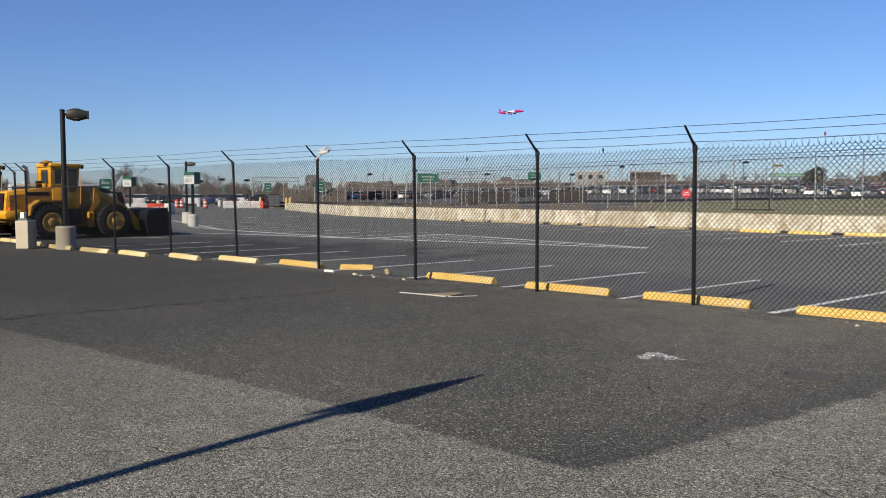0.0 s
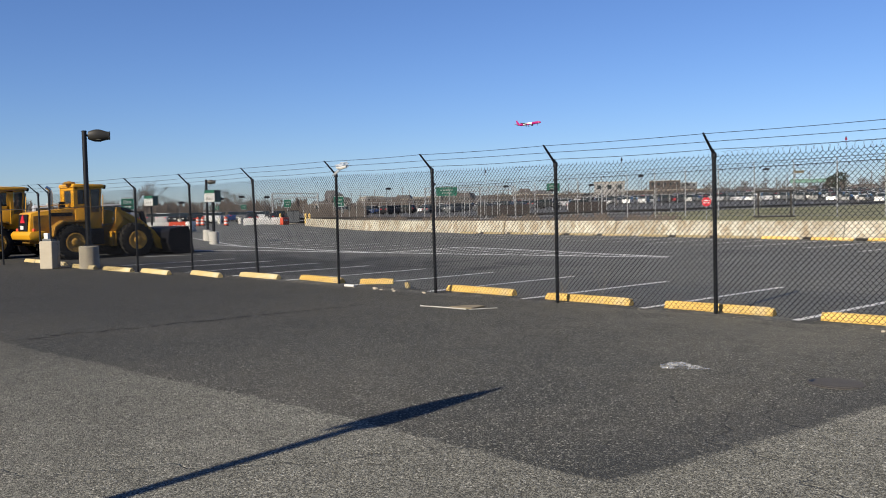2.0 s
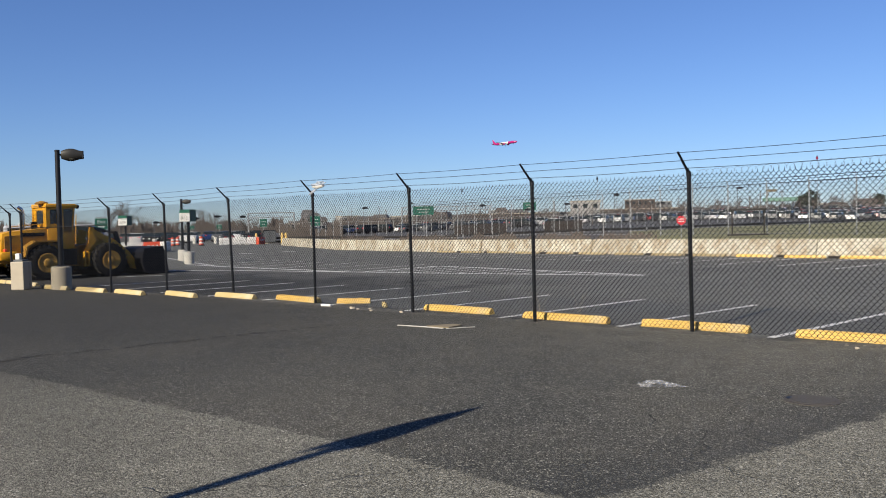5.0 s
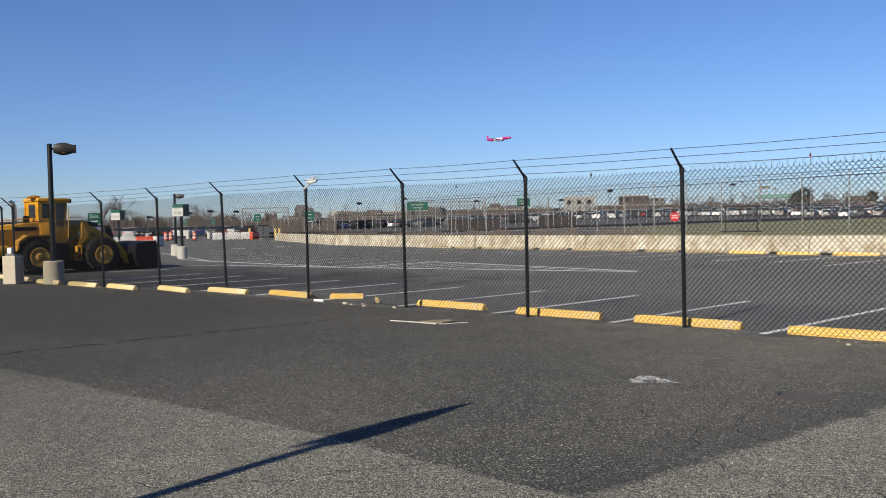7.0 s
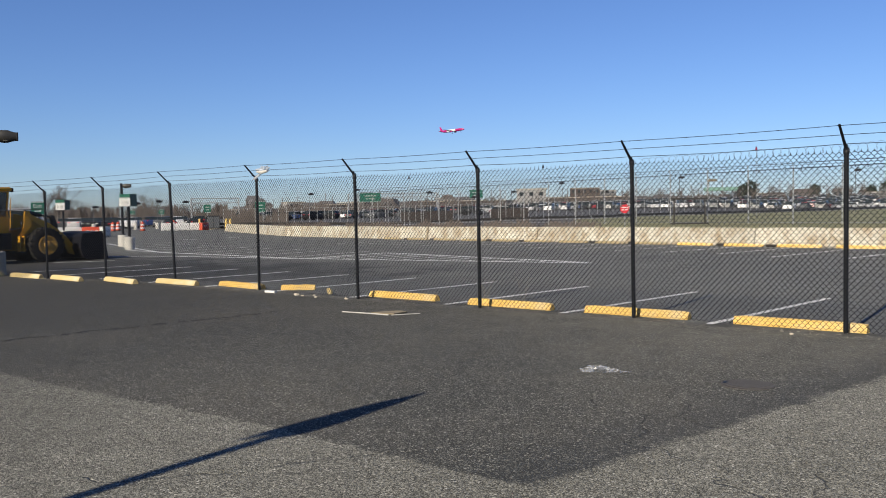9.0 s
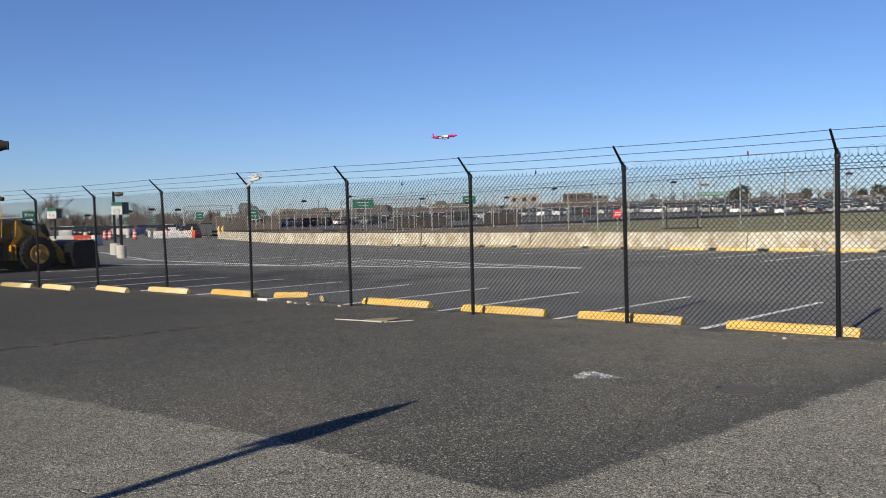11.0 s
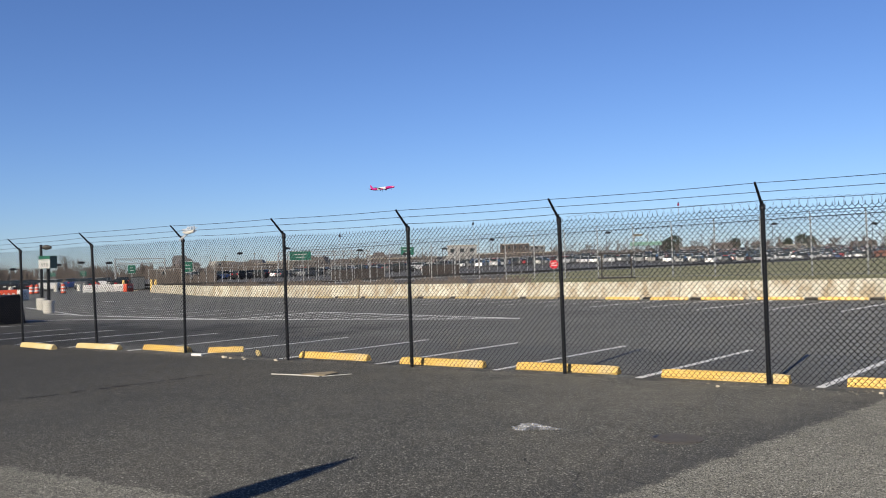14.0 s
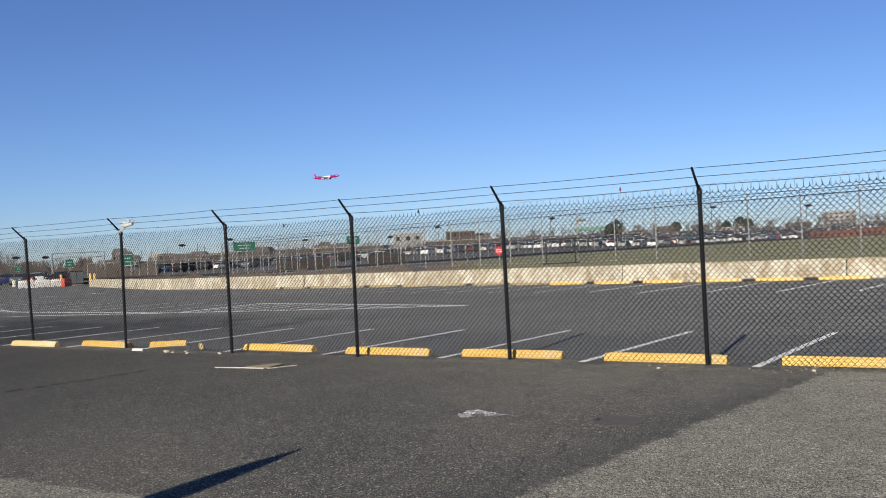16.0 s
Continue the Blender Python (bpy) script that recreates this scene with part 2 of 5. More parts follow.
M_steel_grey = mat("grey_cabinet", (0.13, 0.14, 0.15), 0.6, 0.2, 0.12, 1.5, 25)
M_verge = mat("dry_verge", (0.085, 0.08, 0.072), 0.95, 0, 0.35, 0.3, 4, 0.4, (0.06, 0.058, 0.055), 0.6, 0.25)
M_grass = mat("grass", (0.205, 0.205, 0.095), 0.9, 0, 0.35, 0.25, 4, 0.4, (0.17, 0.145, 0.075), 0.6, 0.12)
M_bark = mat("bare_twigs", (0.15, 0.125, 0.108), 0.9, 0, 0.25, 1, 12)
M_ever = mat("evergreen", (0.03, 0.045, 0.022), 0.9, 0, 0.4, 1, 12)
M_bag = mat("thin_plastic", (0.80, 0.82, 0.85), 0.2, 0, 0.12, 4, 30)
M_bag.node_tree.nodes["Principled BSDF"].inputs["Alpha"].default_value = 0.45
M_film = mat("clear_film", (0.68, 0.7, 0.74), 0.1, 0, 0.4, 20, 90, 0.6, spec=1.0)
ft = M_film.node_tree
crinkle, clear = ft.nodes.new("ShaderNodeTexNoise"), ft.nodes.new("ShaderNodeMapRange")
crinkle.inputs["Scale"].default_value, crinkle.inputs["Detail"].default_value = 28, 3
clear.inputs["From Min"].default_value, clear.inputs["From Max"].default_value = 0.48, 0.68
clear.inputs["To Min"].default_value, clear.inputs["To Max"].default_value = 0.08, 0.55
film_place = ft.nodes.new("ShaderNodeTexCoord")
ft.links.new(film_place.outputs["Object"], crinkle.inputs[0])
ft.links.new(crinkle.outputs[0], clear.inputs[0])
ft.links.new(clear.outputs[0], ft.nodes["Principled BSDF"].inputs["Alpha"])
M_cover = mat("worn_cover", (0.075, 0.068, 0.06), 0.8, 0.1, 0.25, 6, 50, 0.4)
M_grit = mat("loose_grit", (0.2, 0.185, 0.155), 0.9, 0, 0.3, 6, 60)
M_windbreak = mat("windbreak", (0.06, 0.045, 0.038), 0.9, 0, 0.25, 0.5, 8)
# green greyed so that the far fascia carries its haze in the colour
M_pale_green = mat("greyed_green", (0.20, 0.38, 0.30), 0.6, 0, 0.12, 1, 10)
M_rust = mat("dark_iron", (0.05, 0.045, 0.04), 0.6, 0.4, 0.3, 4, 40)
M_road = mat("far_road", (0.27, 0.265, 0.25), 0.85, 0, 0.15, 0.2, 3)
M_farlot = mat("far_asphalt", (0.085, 0.085, 0.085), 0.9, 0, 0.2, 0.1, 2)
M_card = mat("tan_board", (0.25, 0.205, 0.13), 0.85, 0, 0.25, 3, 30)
M_lightgrey = mat("pale_wood", (0.55, 0.54, 0.50), 0.8, 0, 0.15, 3, 30)
M_dead = mat("dry_stalk", (0.42, 0.38, 0.30), 0.9, 0, 0.2)


# ---- mesh helpers ----
def box(bm, centre, size, bevel=0.0, turn=None):
    m4 = Matrix.Translation(centre) @ (turn or Matrix()) @ Matrix.Diagonal((*size, 1))
    made = bmesh.ops.create_cube(bm, size=1, matrix=m4)["verts"]
    if bevel:
        edges = {e for v in made for e in v.link_edges}
        bmesh.ops.bevel(bm, geom=list(edges), offset=bevel, segments=2, affect="EDGES", profile=0.5)
    return bm


def prism(bm, outline, y0, y1, bevel=0.0):
    """An outline in x, z drawn out along y from y0 to y1."""
    a = [bm.verts.new((x, y0, z)) for x, z in outline]
    b = [bm.verts.new((x, y1, z)) for x, z in outline]
    faces = [bm.faces.new(a), bm.faces.new(b[::-1])]
    for i in range(len(a)):
        j = (i + 1) % len(a)
        faces.append(bm.faces.new((a[j], a[i], b[i], b[j])))
    bmesh.ops.recalc_face_normals(bm, faces=faces)
    if bevel:
        edges = {e for f in faces for e in f.edges}
        bmesh.ops.bevel(bm, geom=list(edges), offset=bevel, segments=2, affect="EDGES", profile=0.5)
    return bm


def rod(bm, a, b, r0, r1=None, sides=10):
    a, b = Vector(a), Vector(b)
    d = b - a
    turn = d.to_track_quat("Z", "Y").to_matrix().to_4x4()
    bmesh.ops.create_cone(bm, cap_ends=True, segments=sides, radius1=r0, radius2=r0 if r1 is None else r1, depth=d.length,
                          matrix=Matrix.Translation((a + b) / 2) @ turn)
    return bm


def lathe(bm, outline, sides=28, m4=None):
    """Turns an outline of (radius, height) about z."""
    rings = []
    for r, z in outline:
        rings.append([bm.verts.new((r * math.cos(2 * math.pi * i / sides), r * math.sin(2 * math.pi * i / sides), z)) for i in range(sides)])
    for p, q in zip(rings, rings[1:]):
        for i in range(sides):
            j = (i + 1) % sides
            bm.faces.new((p[i], p[j], q[j], q[i]))
    bm.faces.new(rings[0][::-1])
    bm.faces.new(rings[-1])
    if m4 is not None:
        bmesh.ops.transform(bm, matrix=m4, verts=[v for ring in rings for v in ring])
    return bm


def tube(bm, points, r, sides=4):
    pts = [Vector(p) for p in points]
    rings = []
    for i, p in enumerate(pts):
        d = (pts[min(i + 1, len(pts) - 1)] - pts[max(i - 1, 0)]).normalized()
        u = d.cross(Vector((0.13, 0.21, 1))).normalized()
        w = d.cross(u)
        rr = r[i] if isinstance(r, (list, tuple)) else r
        rings.append([bm.verts.new(p + rr * (u * math.cos(2 * math.pi * k / sides) + w * math.sin(2 * math.pi * k / sides))) for k in range(sides)])
    for p, q in zip(rings, rings[1:]):
        for k in range(sides):
            bm.faces.new((p[k], p[(k + 1) % sides], q[(k + 1) % sides], q[k]))
    bm.faces.new(rings[0][::-1])
    bm.faces.new(rings[-1])
    return bm


def mesh_of(name, bm, material, smooth=False):
    me = bpy.data.meshes.new(name)
    bm.to_mesh(me)
    bm.free()
    me.materials.append(material)
    if smooth:
        for p in me.polygons:
            p.use_smooth = True
        me.set_sharp_from_angle(angle=radians(38))
    return me


def part(name, bm, material, parent=None, label="", smooth=False):
    me = bm if isinstance(bm, bpy.types.Mesh) else mesh_of(name, bm, material, smooth)
    ob = new(name, me)
    if parent is not None:
        ob.parent = parent
    return tagged(ob, label=label)


def thing(name, m4, label, category, group="", kind=""):
    ob = new(name)
    ob.empty_display_size = 0.1
    ob.matrix_world = m4
    return tagged(ob, label, category, group, kind)


def B():
    return bmesh.new()


def polar(az, dist, z=0.0):
    """A place at a bearing from +y (degrees, positive towards +x) and a distance from the viewpoint."""
    return Vector((math.sin(radians(az)) * dist, math.cos(radians(az)) * dist, z))


def lettering(text, size, material, m4, parent, name="lettering"):
    cu = bpy.data.curves.new(name, "FONT")
    cu.body, cu.size, cu.align_x, cu.align_y, cu.extrude = text, size, "CENTER", "CENTER", 0.004
    tmp = new("tmp_text", cu)
    me = bpy.data.meshes.new_from_object(tmp.evaluated_get(bpy.context.evaluated_depsgraph_get()))
    bpy.data.objects.remove(tmp)
    bpy.data.curves.remove(cu)
    me.materials.clear()
    me.materials.append(material)
    ob = new(name, me)
    ob.parent = parent
    ob.matrix_basis = m4
    return ob


def facing(p, extra=0.0):
    """Turn about z so that local -y looks from p to the viewpoint."""
    return math.degrees(math.atan2(p[1], p[0])) - 90 + extra

# ---- the setting ----
bm = B()
for x0, x1, y0, y1 in ((-2500, 2500, -1200, 3500),):
    v = [bm.verts.new(p) for p in ((x0, y0, 0), (x1, y0, 0), (x1, y1, 0), (x0, y1, 0))]
    bm.faces.new(v)
tagged(part("ground", bm, M_asphalt), "worn grey asphalt with a newer dark strip and a sealed seam", "pavement", kind="structure")

BARRIER = [(26, 36.2), (-4.5, 37.5), (-14, 38.2), (-24, 40.0), (-39, 41.6), (-55, 45.3), (-80, 57.5)]


def barrier_y(x):
    for (xa, ya), (xb, yb) in zip(BARRIER, BARRIER[1:]):
        if xb <= x <= xa:
            return ya + (yb - ya) * (xa - x) / (xa - xb)
    return BARRIER[0][1] if x > 0 else BARRIER[-1][1] - (x + 80) * 0.5


# bearings of the far rail, its distance and its height; grass rises to it from the barrier, and a far lot goes on beyond
RAIL_AZ = [-58, -52.3, -46, -42.3, -34.8, -30.3, -26.7, -23.1, -19, -15, -11.4, -5, 5, 20, 40]
RAIL_D = [118, 110, 100, 100, 105, 110, 121, 135, 160, 203, 263, 330, 400, 420, 420]
RAIL_Z = [0.62, 0.70, 0.56, 0.61, 0.86, 0.86, 0.98, 0.98, 0.98, 0.98, 0.98, 0.98, 0.98, 0.98, 0.98]


def rail_at(az):
    return float(np.interp(az, RAIL_AZ, RAIL_D)), float(np.interp(az, RAIL_AZ, RAIL_Z))


def far_z(az, dist):
    """Height of the ground behind the barrier."""
    d, z = rail_at(az)
    rise = float(np.interp(az, [-50, -40, -30, -12], [0.2, 0.9, 1.8, 3.4]))
    return float(np.interp(dist, [d, d + 8, d + 140, 1500], [z - 0.3, z - 0.3, z + rise, z + rise]))


def field_z(az):
    """Level of the grass: lower where the road comes near the barrier."""
    return float(np.interp(az, [-55, -50, -38, -29], [0.1, 0.12, 0.3, 0.7]))


def barrier_reach(az):
    r = 25.0
    while r < 130 and r * math.cos(radians(az)) < barrier_y(r * math.sin(radians(az))):
        r += 0.1
    return r


def field(a0, n, material, name, label, category):
    bm = B()
    grid = []
    for az in [a0 + i * 1.5 for i in range(n)]:
        grid.append([bm.verts.new(polar(az, r, z)) for r, z in field_steps(az)])
    for p, q in zip(grid, grid[1:]):
        for i in range(5):
            bm.faces.new((p[i], p[i + 1], q[i + 1], q[i]))
    tagged(part(name, bm, material, smooth=True), label, category, kind="structure")


def field_steps(az):
    rb, (rd, rz) = barrier_reach(az), rail_at(az)
    reach = max(rd - rb, 8)
    return [(rb + 1.0, 0.01)] + [(rb + 1.0 + min(o, reach * f), z) for o, f, z in ((3.5, 0.2, 0.42 * field_z(az)), (7, 0.4, 0.88 * field_z(az)), (11, 0.6, field_z(az)), (30, 0.8, field_z(az)))] + [(rb + reach, rz - 0.3)]


field(-31.5, 48, M_grass, "grass_field", "mown winter grass on a low rise behind the barrier", "grass")
field(-55.5, 17, M_verge, "dirt_verge", "brown-grey bare verge between the barrier and the far road", "verge")
for name, material, r0, r1, label in (("road", M_road, -0.5, 5.5, "pale far road along the edge of the field"), ("far_lot", M_farlot, 5.5, 0, "grey asphalt of the far parking area")):
    bm = B()
    grid = []
    for az in [-55.5 + i * 1.5 for i in range(64)]:
        rd, rz = rail_at(az)
        rs = (rd + r0, rd + r1) if r1 else (rd + r0, rd + 8, rd + 140, 900, 1500)
        grid.append([bm.verts.new(polar(az, r, far_z(az, r) + (0.01 if r1 else 0.0))) for r in rs])
    for p, q in zip(grid, grid[1:]):
        for i in range(len(p) - 1):
            bm.faces.new((p[i], p[i + 1], q[i + 1], q[i]))
    tagged(part(name, bm, material, smooth=True), label, "road", kind="structure")


def line(xa, ya, xb, yb, w=0.125, z=0.005):
    bm = B()
    d = Vector((xb - xa, yb - ya, 0))
    k = max(2, int(d.length / 0.25))
    s = d.normalized().cross(Vector((0, 0, 1))) * (w / 2)
    rows = []
    for i in range(k + 1):
        p = Vector((xa, ya, z)) + d * i / k
        rows.append((bm.verts.new(p + s * random.uniform(0.88, 1.1)), bm.verts.new(p - s * random.uniform(0.88, 1.1))))
    for a, b in zip(rows, rows[1:]):
        bm.faces.new((a[0], b[0], b[1], a[1]))
    return tagged(part("stall_line", bm, M_white_line), "worn white parking stall line painted on asphalt", "road marking",
                  "parking lines", "structure")


for i in range(-2, 10):
    line(-5.25 - 2.58 * i, 12.35, -4.87 - 2.6 * i, 16.95, 0.125 if i < 2 else 0.15)
for i in range(-6, 14):
    x = -5.64 - 2.42 * i
    line(x, barrier_y(x) - 8.2 if i < 3 else barrier_y(x) - 7.0, x + 0.9, barrier_y(x) - 1.1, 0.13)
# the long painted island of the middle aisle, hatched, and lines that lead to it
for xa, ya, xb, yb in ((-14.5, 24.6, -26.1, 27.0), (-26.1, 27.0, -25.9, 22.3), (-14.5, 24.45, -22.1, 22.9), (-22.1, 22.9, -26.4, 22.2), (-26.4, 22.2, -37.6, 23.1),
                       (-37.6, 23.1, -42.2, 23.9), (-26.4, 22.1, -33.1, 21.1), (-33.1, 21.1, -36.6, 19.6), (-37.9, 23.2, -53.4, 29.0), (-33.5, 15.9, -32.4, 17.9)):
    line(xa, ya, xb, yb, 0.3 if xa > -27 else 0.2)
for i in range(11):
    x = -16.2 - i * 0.9
    u = -14.5 - x
    line(x, 24.5 - u * 0.19, x - 0.15, 24.5 + u * 0.195, 0.13)
for i in range(10):
    x = -27.5 - 2.6 * i
    y = float(np.interp(-x, [26.4, 37.6, 53.4], [22.2, 23.1, 29.0]))
    line(x, y + 0.15, x - 0.35, y + 5.5, 0.12)
line(-57.0, 36.8, -55.6, 37.1, 0.5)
line(-56.8, 40.7, -55.4, 41.0, 0.5)
# old transverse crack in the dark strip
bm = B()
pts = []
for i in range(120):
    f = i / 119
    pts.append(Vector((-12.95 + 0.75 * f + 0.22 * noise.noise(Vector((i * 0.09, 0, 0))) + 0.08 * noise.noise(Vector((i * 0.5, 2, 0))), 4.1 + 5.9 * f, 0)))
rows = []
for i, q in enumerate(pts):
    w = max(0.002, 0.17 * (0.12 + noise.noise(Vector((i * 0.45, 4, 0)))))
    rows.append((bm.verts.new((q.x - w, q.y, 0.004)), bm.verts.new((q.x + w, q.y, 0.004))))
for a, b in zip(rows, rows[1:]):
    bm.faces.new((a[0], a[1], b[1], b[0]))
tagged(part("tar_crack", bm, M_rubber), "thin dark crack across the asphalt strip", "crack", kind="structure")


# unseen plain wall added behind the camera to cut sky light in the shadows
back = part("sky_block_wall", box(B(), (0, -36, 8), (260, 0.6, 16)), M_conc_base)
tagged(back, "plain grey wall, unseen, added to block low sky light", "wall", kind="structure")


# ---- near fence ----
POSTS = [(8.9, 12.42), (5.85, 12.42), (2.8, 12.42), (-0.27, 12.42), (-3.35, 12.42), (-6.53, 12.42), (-9.47, 12.2), (-12.62, 12.22),
         (-16.2, 12.5), (-19.75, 12.55), (-22.76, 12.27), (-24.89, 11.62), (-29.6, 10.85), (-30.3, 10.75), (-33.6, 10.6), (-36.6, 10.3)]
LEANS = [0, 0.3, -0.2, 0.1, 0.0, 0.4, 0.1, 0.8, 0.1, 3.2, 0.9, 0.3, 1.0, 0.6, 0.8, 0.5]
FH = 2.46
RISES = [0, 0, 0, 0, 0, 0, 0, 0.03, 0.085, 0.10, 0.06, 0.02, 0, 0, 0, 0]


def fence_post(parent, x, y, lean, h):
    bm = B()
    rod(bm, (0, 0, -0.05), (0, 0, h + 0.02), 0.033, sides=12)
    lathe(bm, [(0.042, h - 0.03), (0.042, h + 0.04), (0.028, h + 0.065), (0.01, h + 0.07)], 12)
    for z in (0.35, 0.75, 1.15, 1.55, 1.95, 2.3):
        lathe(bm, [(0.0345, z - 0.012), (0.037, z), (0.0345, z + 0.012)], 12)
    p = part("post", bm, M_black, parent, smooth=True)
    p.matrix_basis = pose(x, y, 0, 0, -lean, 0)
    bm = B()
    rod(bm, (0, 0, h + 0.03), (0, -0.33, h + 0.345), 0.023, 0.017, 8)
    rod(bm, (0, 0.0, h - 0.02), (0, -0.04, h + 0.1), 0.03, 0.026, 8)
    part("barb_arm", bm, M_black, p, smooth=True)
    return p


def end_bend(i):
    """Sideways bend of a wire end at the top of the mesh."""
    return 0.004 * math.sin(i * 2.3)


def chain_link(parent, a, b, h, w=0.0395, r=0.0046, top_twist=True, material=None, rise=(0.0, 0.0), hooked=True):
    """Interlocked zigzag wires between two posts, each a thin three-sided rod with a short upright run at every hook."""
    a, b = Vector(a), Vector(b)
    u = (b - a).to_2d().normalized()
    length = (b - a).to_2d().length
    n = max(2, int(length / w))
    rows = int(h / (1.1 * w))
    k = np.repeat(np.arange(rows + 1), 2) if hooked else np.arange(rows + 1)
    hook = np.tile((-0.08, 0.08), rows + 1) if hooked else np.zeros(rows + 1)
    verts, faces = [], []
    side = np.array([[0.0, 1.0], [0.87, -0.5], [-0.87, -0.5]]) * r
    ring = np.arange(3)
    for i in range(n):
        s = (i + ((k + i) % 2)) * (length / n)
        z = 0.03 + np.clip(k + hook, 0, rows) * (h - 0.03) / rows
        sag = 0.012 * math.sin(i * 0.11) + 0.004 * math.sin(i * 0.7)
        top = z * (1 + (rise[0] + (rise[1] - rise[0]) * i / n) / h)
        top += sag * (z / h)
        depth = ((k + i) % 2 - 0.5) * 0.008 + 0.02 * math.sin(s[0] * 1.3 + a.x) * (z / h) * (1 - z / h) * 2
        px, py = a.x + u.x * s - u.y * depth, a.y + u.y * s + u.x * depth
        base = len(verts) * 0 + sum(map(len, verts))
        v = np.empty((len(k), 3, 3))
        for q in range(3):
            v[:, q, 0] = px + u.x * side[q, 0]
            v[:, q, 1] = py + u.y * side[q, 0] - 0.9 * side[q, 1] * 0.6
            v[:, q, 2] = top + side[q, 1]
        verts.append(v.reshape(-1, 3))
        f0 = base + 3 * np.arange(len(k) - 1)[:, None]
        for q in range(3):
            q2 = (q + 1) % 3
            faces.append(np.hstack([f0 + q, f0 + q2, f0 + 3 + q2, f0 + 3 + q]))
    if top_twist and h > 0:
        n_v = sum(map(len, verts))
        for i in range(n):
            s = (i + ((rows + i) % 2)) * (length / n)
            x, y = a.x + u.x * s, a.y + u.y * s
            if (rows + i) % 2:
                x, y = a.x + u.x * (i + 1) * length / n, a.y + u.y * (i + 1) * length / n
            up = h + rise[0] + (rise[1] - rise[0]) * i / n
            verts.append(np.array([[x - 1.3 * r, y, up - 0.012], [x + 1.3 * r, y, up - 0.012], [x, y + 1.3 * r, up - 0.012], [x + end_bend(i), y, up + 0.036]]))
            faces.append(np.array([[n_v, n_v + 1, n_v + 3, n_v + 3], [n_v + 1, n_v + 2, n_v + 3, n_v + 3], [n_v + 2, n_v, n_v + 3, n_v + 3]]))
            n_v += 4
    me = bpy.data.meshes.new("chain_link")
    fl = [tuple(dict.fromkeys(row)) for row in np.vstack(faces).tolist()]
    me.from_pydata(np.vstack(verts).tolist(), [], fl)
    me.materials.append(material or M_mesh)
    ob = new("chain_link", me)
    ob.parent = parent
    return ob


fence = thing("chain_link_fence", pose(0, 0, 0), "black vinyl chain-link fence topped with barbed wire on angled arms", "fence")
tips = []
for (x, y), lean, rise in zip(POSTS, LEANS, RISES):
    fence_post(fence, x, y, lean, FH + rise)
    tips.append(Vector((x - math.sin(radians(lean)) * FH, y, FH + rise)))
for i, (p, q) in enumerate(zip(POSTS, POSTS[1:])):
    if i < 12:
        chain_link(fence, (p[0], p[1] - 0.055, 0), (q[0], q[1] - 0.055, 0), FH, rise=(RISES[i], RISES[i + 1]))
# three strands on the arms, with barbs
for s in (0.24, 0.6, 0.97):
    bm = B()
    pts = []
    for a, b in zip(tips, tips[1:]):
        pa, pb = a + Vector((0, -0.33 * s, 0.03 + 0.315 * s)), b + Vector((0, -0.33 * s, 0.03 + 0.315 * s))
        for j in range(8):
            f = j / 8
            pts.append(pa.lerp(pb, f) - Vector((0, 0, 0.018 * math.sin(math.pi * f) * (0.6 + 0.5 * math.sin(a.x * 2 + s * 7)))))
    tube(bm, pts, 0.0042, 4)
    for a, b in zip(pts, pts[1:]):
        n_b = max(1, int((b - a).length / 0.127))
        for j in range(n_b):
            c = a.lerp(b, j / n_b)
            rod(bm, c + Vector((0, -0.008, -0.010)), c + Vector((0, 0.008, 0.010)), 0.002, sides=3)
    part("barbed_wire", bm, M_wire, fence)
# a thin loose coil along the fence top, from the sixth post on
bm = B()
pts = []
for i in range(1620):
    f = i / 1619
    x = -6.4 + 15.2 * f
    r = 0.072 * min(1.0, 0.25 + 3.2 * f) * (1 + 0.14 * math.sin(i * 0.037))
    a = 2 * math.pi * i / 12.0
    pts.append((x + 0.022 * math.sin(a), 12.38 + 0.6 * r * math.sin(a), FH + 0.05 + r * math.cos(a)))
tube(bm, pts, 0.0021, 3)
part("wire_coil", bm, M_steel_grey, fence, "thin coiled razor wire")
bm = B()
rod(bm, (-24.9, 11.62, 2.02), (-30.3, 10.75, 2.0), 0.013)
rod(bm, (-30.3, 10.75, 2.0), (-33.6, 10.6, 2.0), 0.013)
part("gate_rail", bm, M_rust, fence, "dark gate rail")


# ---- concrete barrier ----
barrier = thing("concrete_barrier", pose(0, 0, 0), "weathered tan concrete barrier of butted segments along the lot", "barrier")
profile = [(-0.30, 0), (-0.30, 0.08), (-0.18, 0.30), (-0.10, 0.80), (-0.08, 0.82), (0.08, 0.82), (0.10, 0.80), (0.18, 0.30), (0.30, 0.08), (0.30, 0)]
SEG = 2.98


def barrier_mesh(seed):
    rnd = random.Random(seed)
    bm = B()
    k = 7
    rows = []
    for i in range(k):
        y = (i / (k - 1) - 0.5) * SEG
        end = 0.985 if i in (0, k - 1) else 1.0
        rows.append([bm.verts.new((x * end + rnd.uniform(-0.006, 0.006), y, z * (end if z > 0.5 else 1) + (rnd.uniform(-0.006, 0.006) if z > 0.1 else 0))) for x, z in profile])
    for p, q in zip(rows, rows[1:]):
        for i in range(len(profile)):
            j = (i + 1) % len(profile)
            bm.faces.new((p[i], p[j], q[j], q[i]))
    bm.faces.new(rows[0])
    bm.faces.new(rows[-1][::-1])
    bmesh.ops.recalc_face_normals(bm, faces=bm.faces)
    return mesh_of("segment", bm, M_conc)


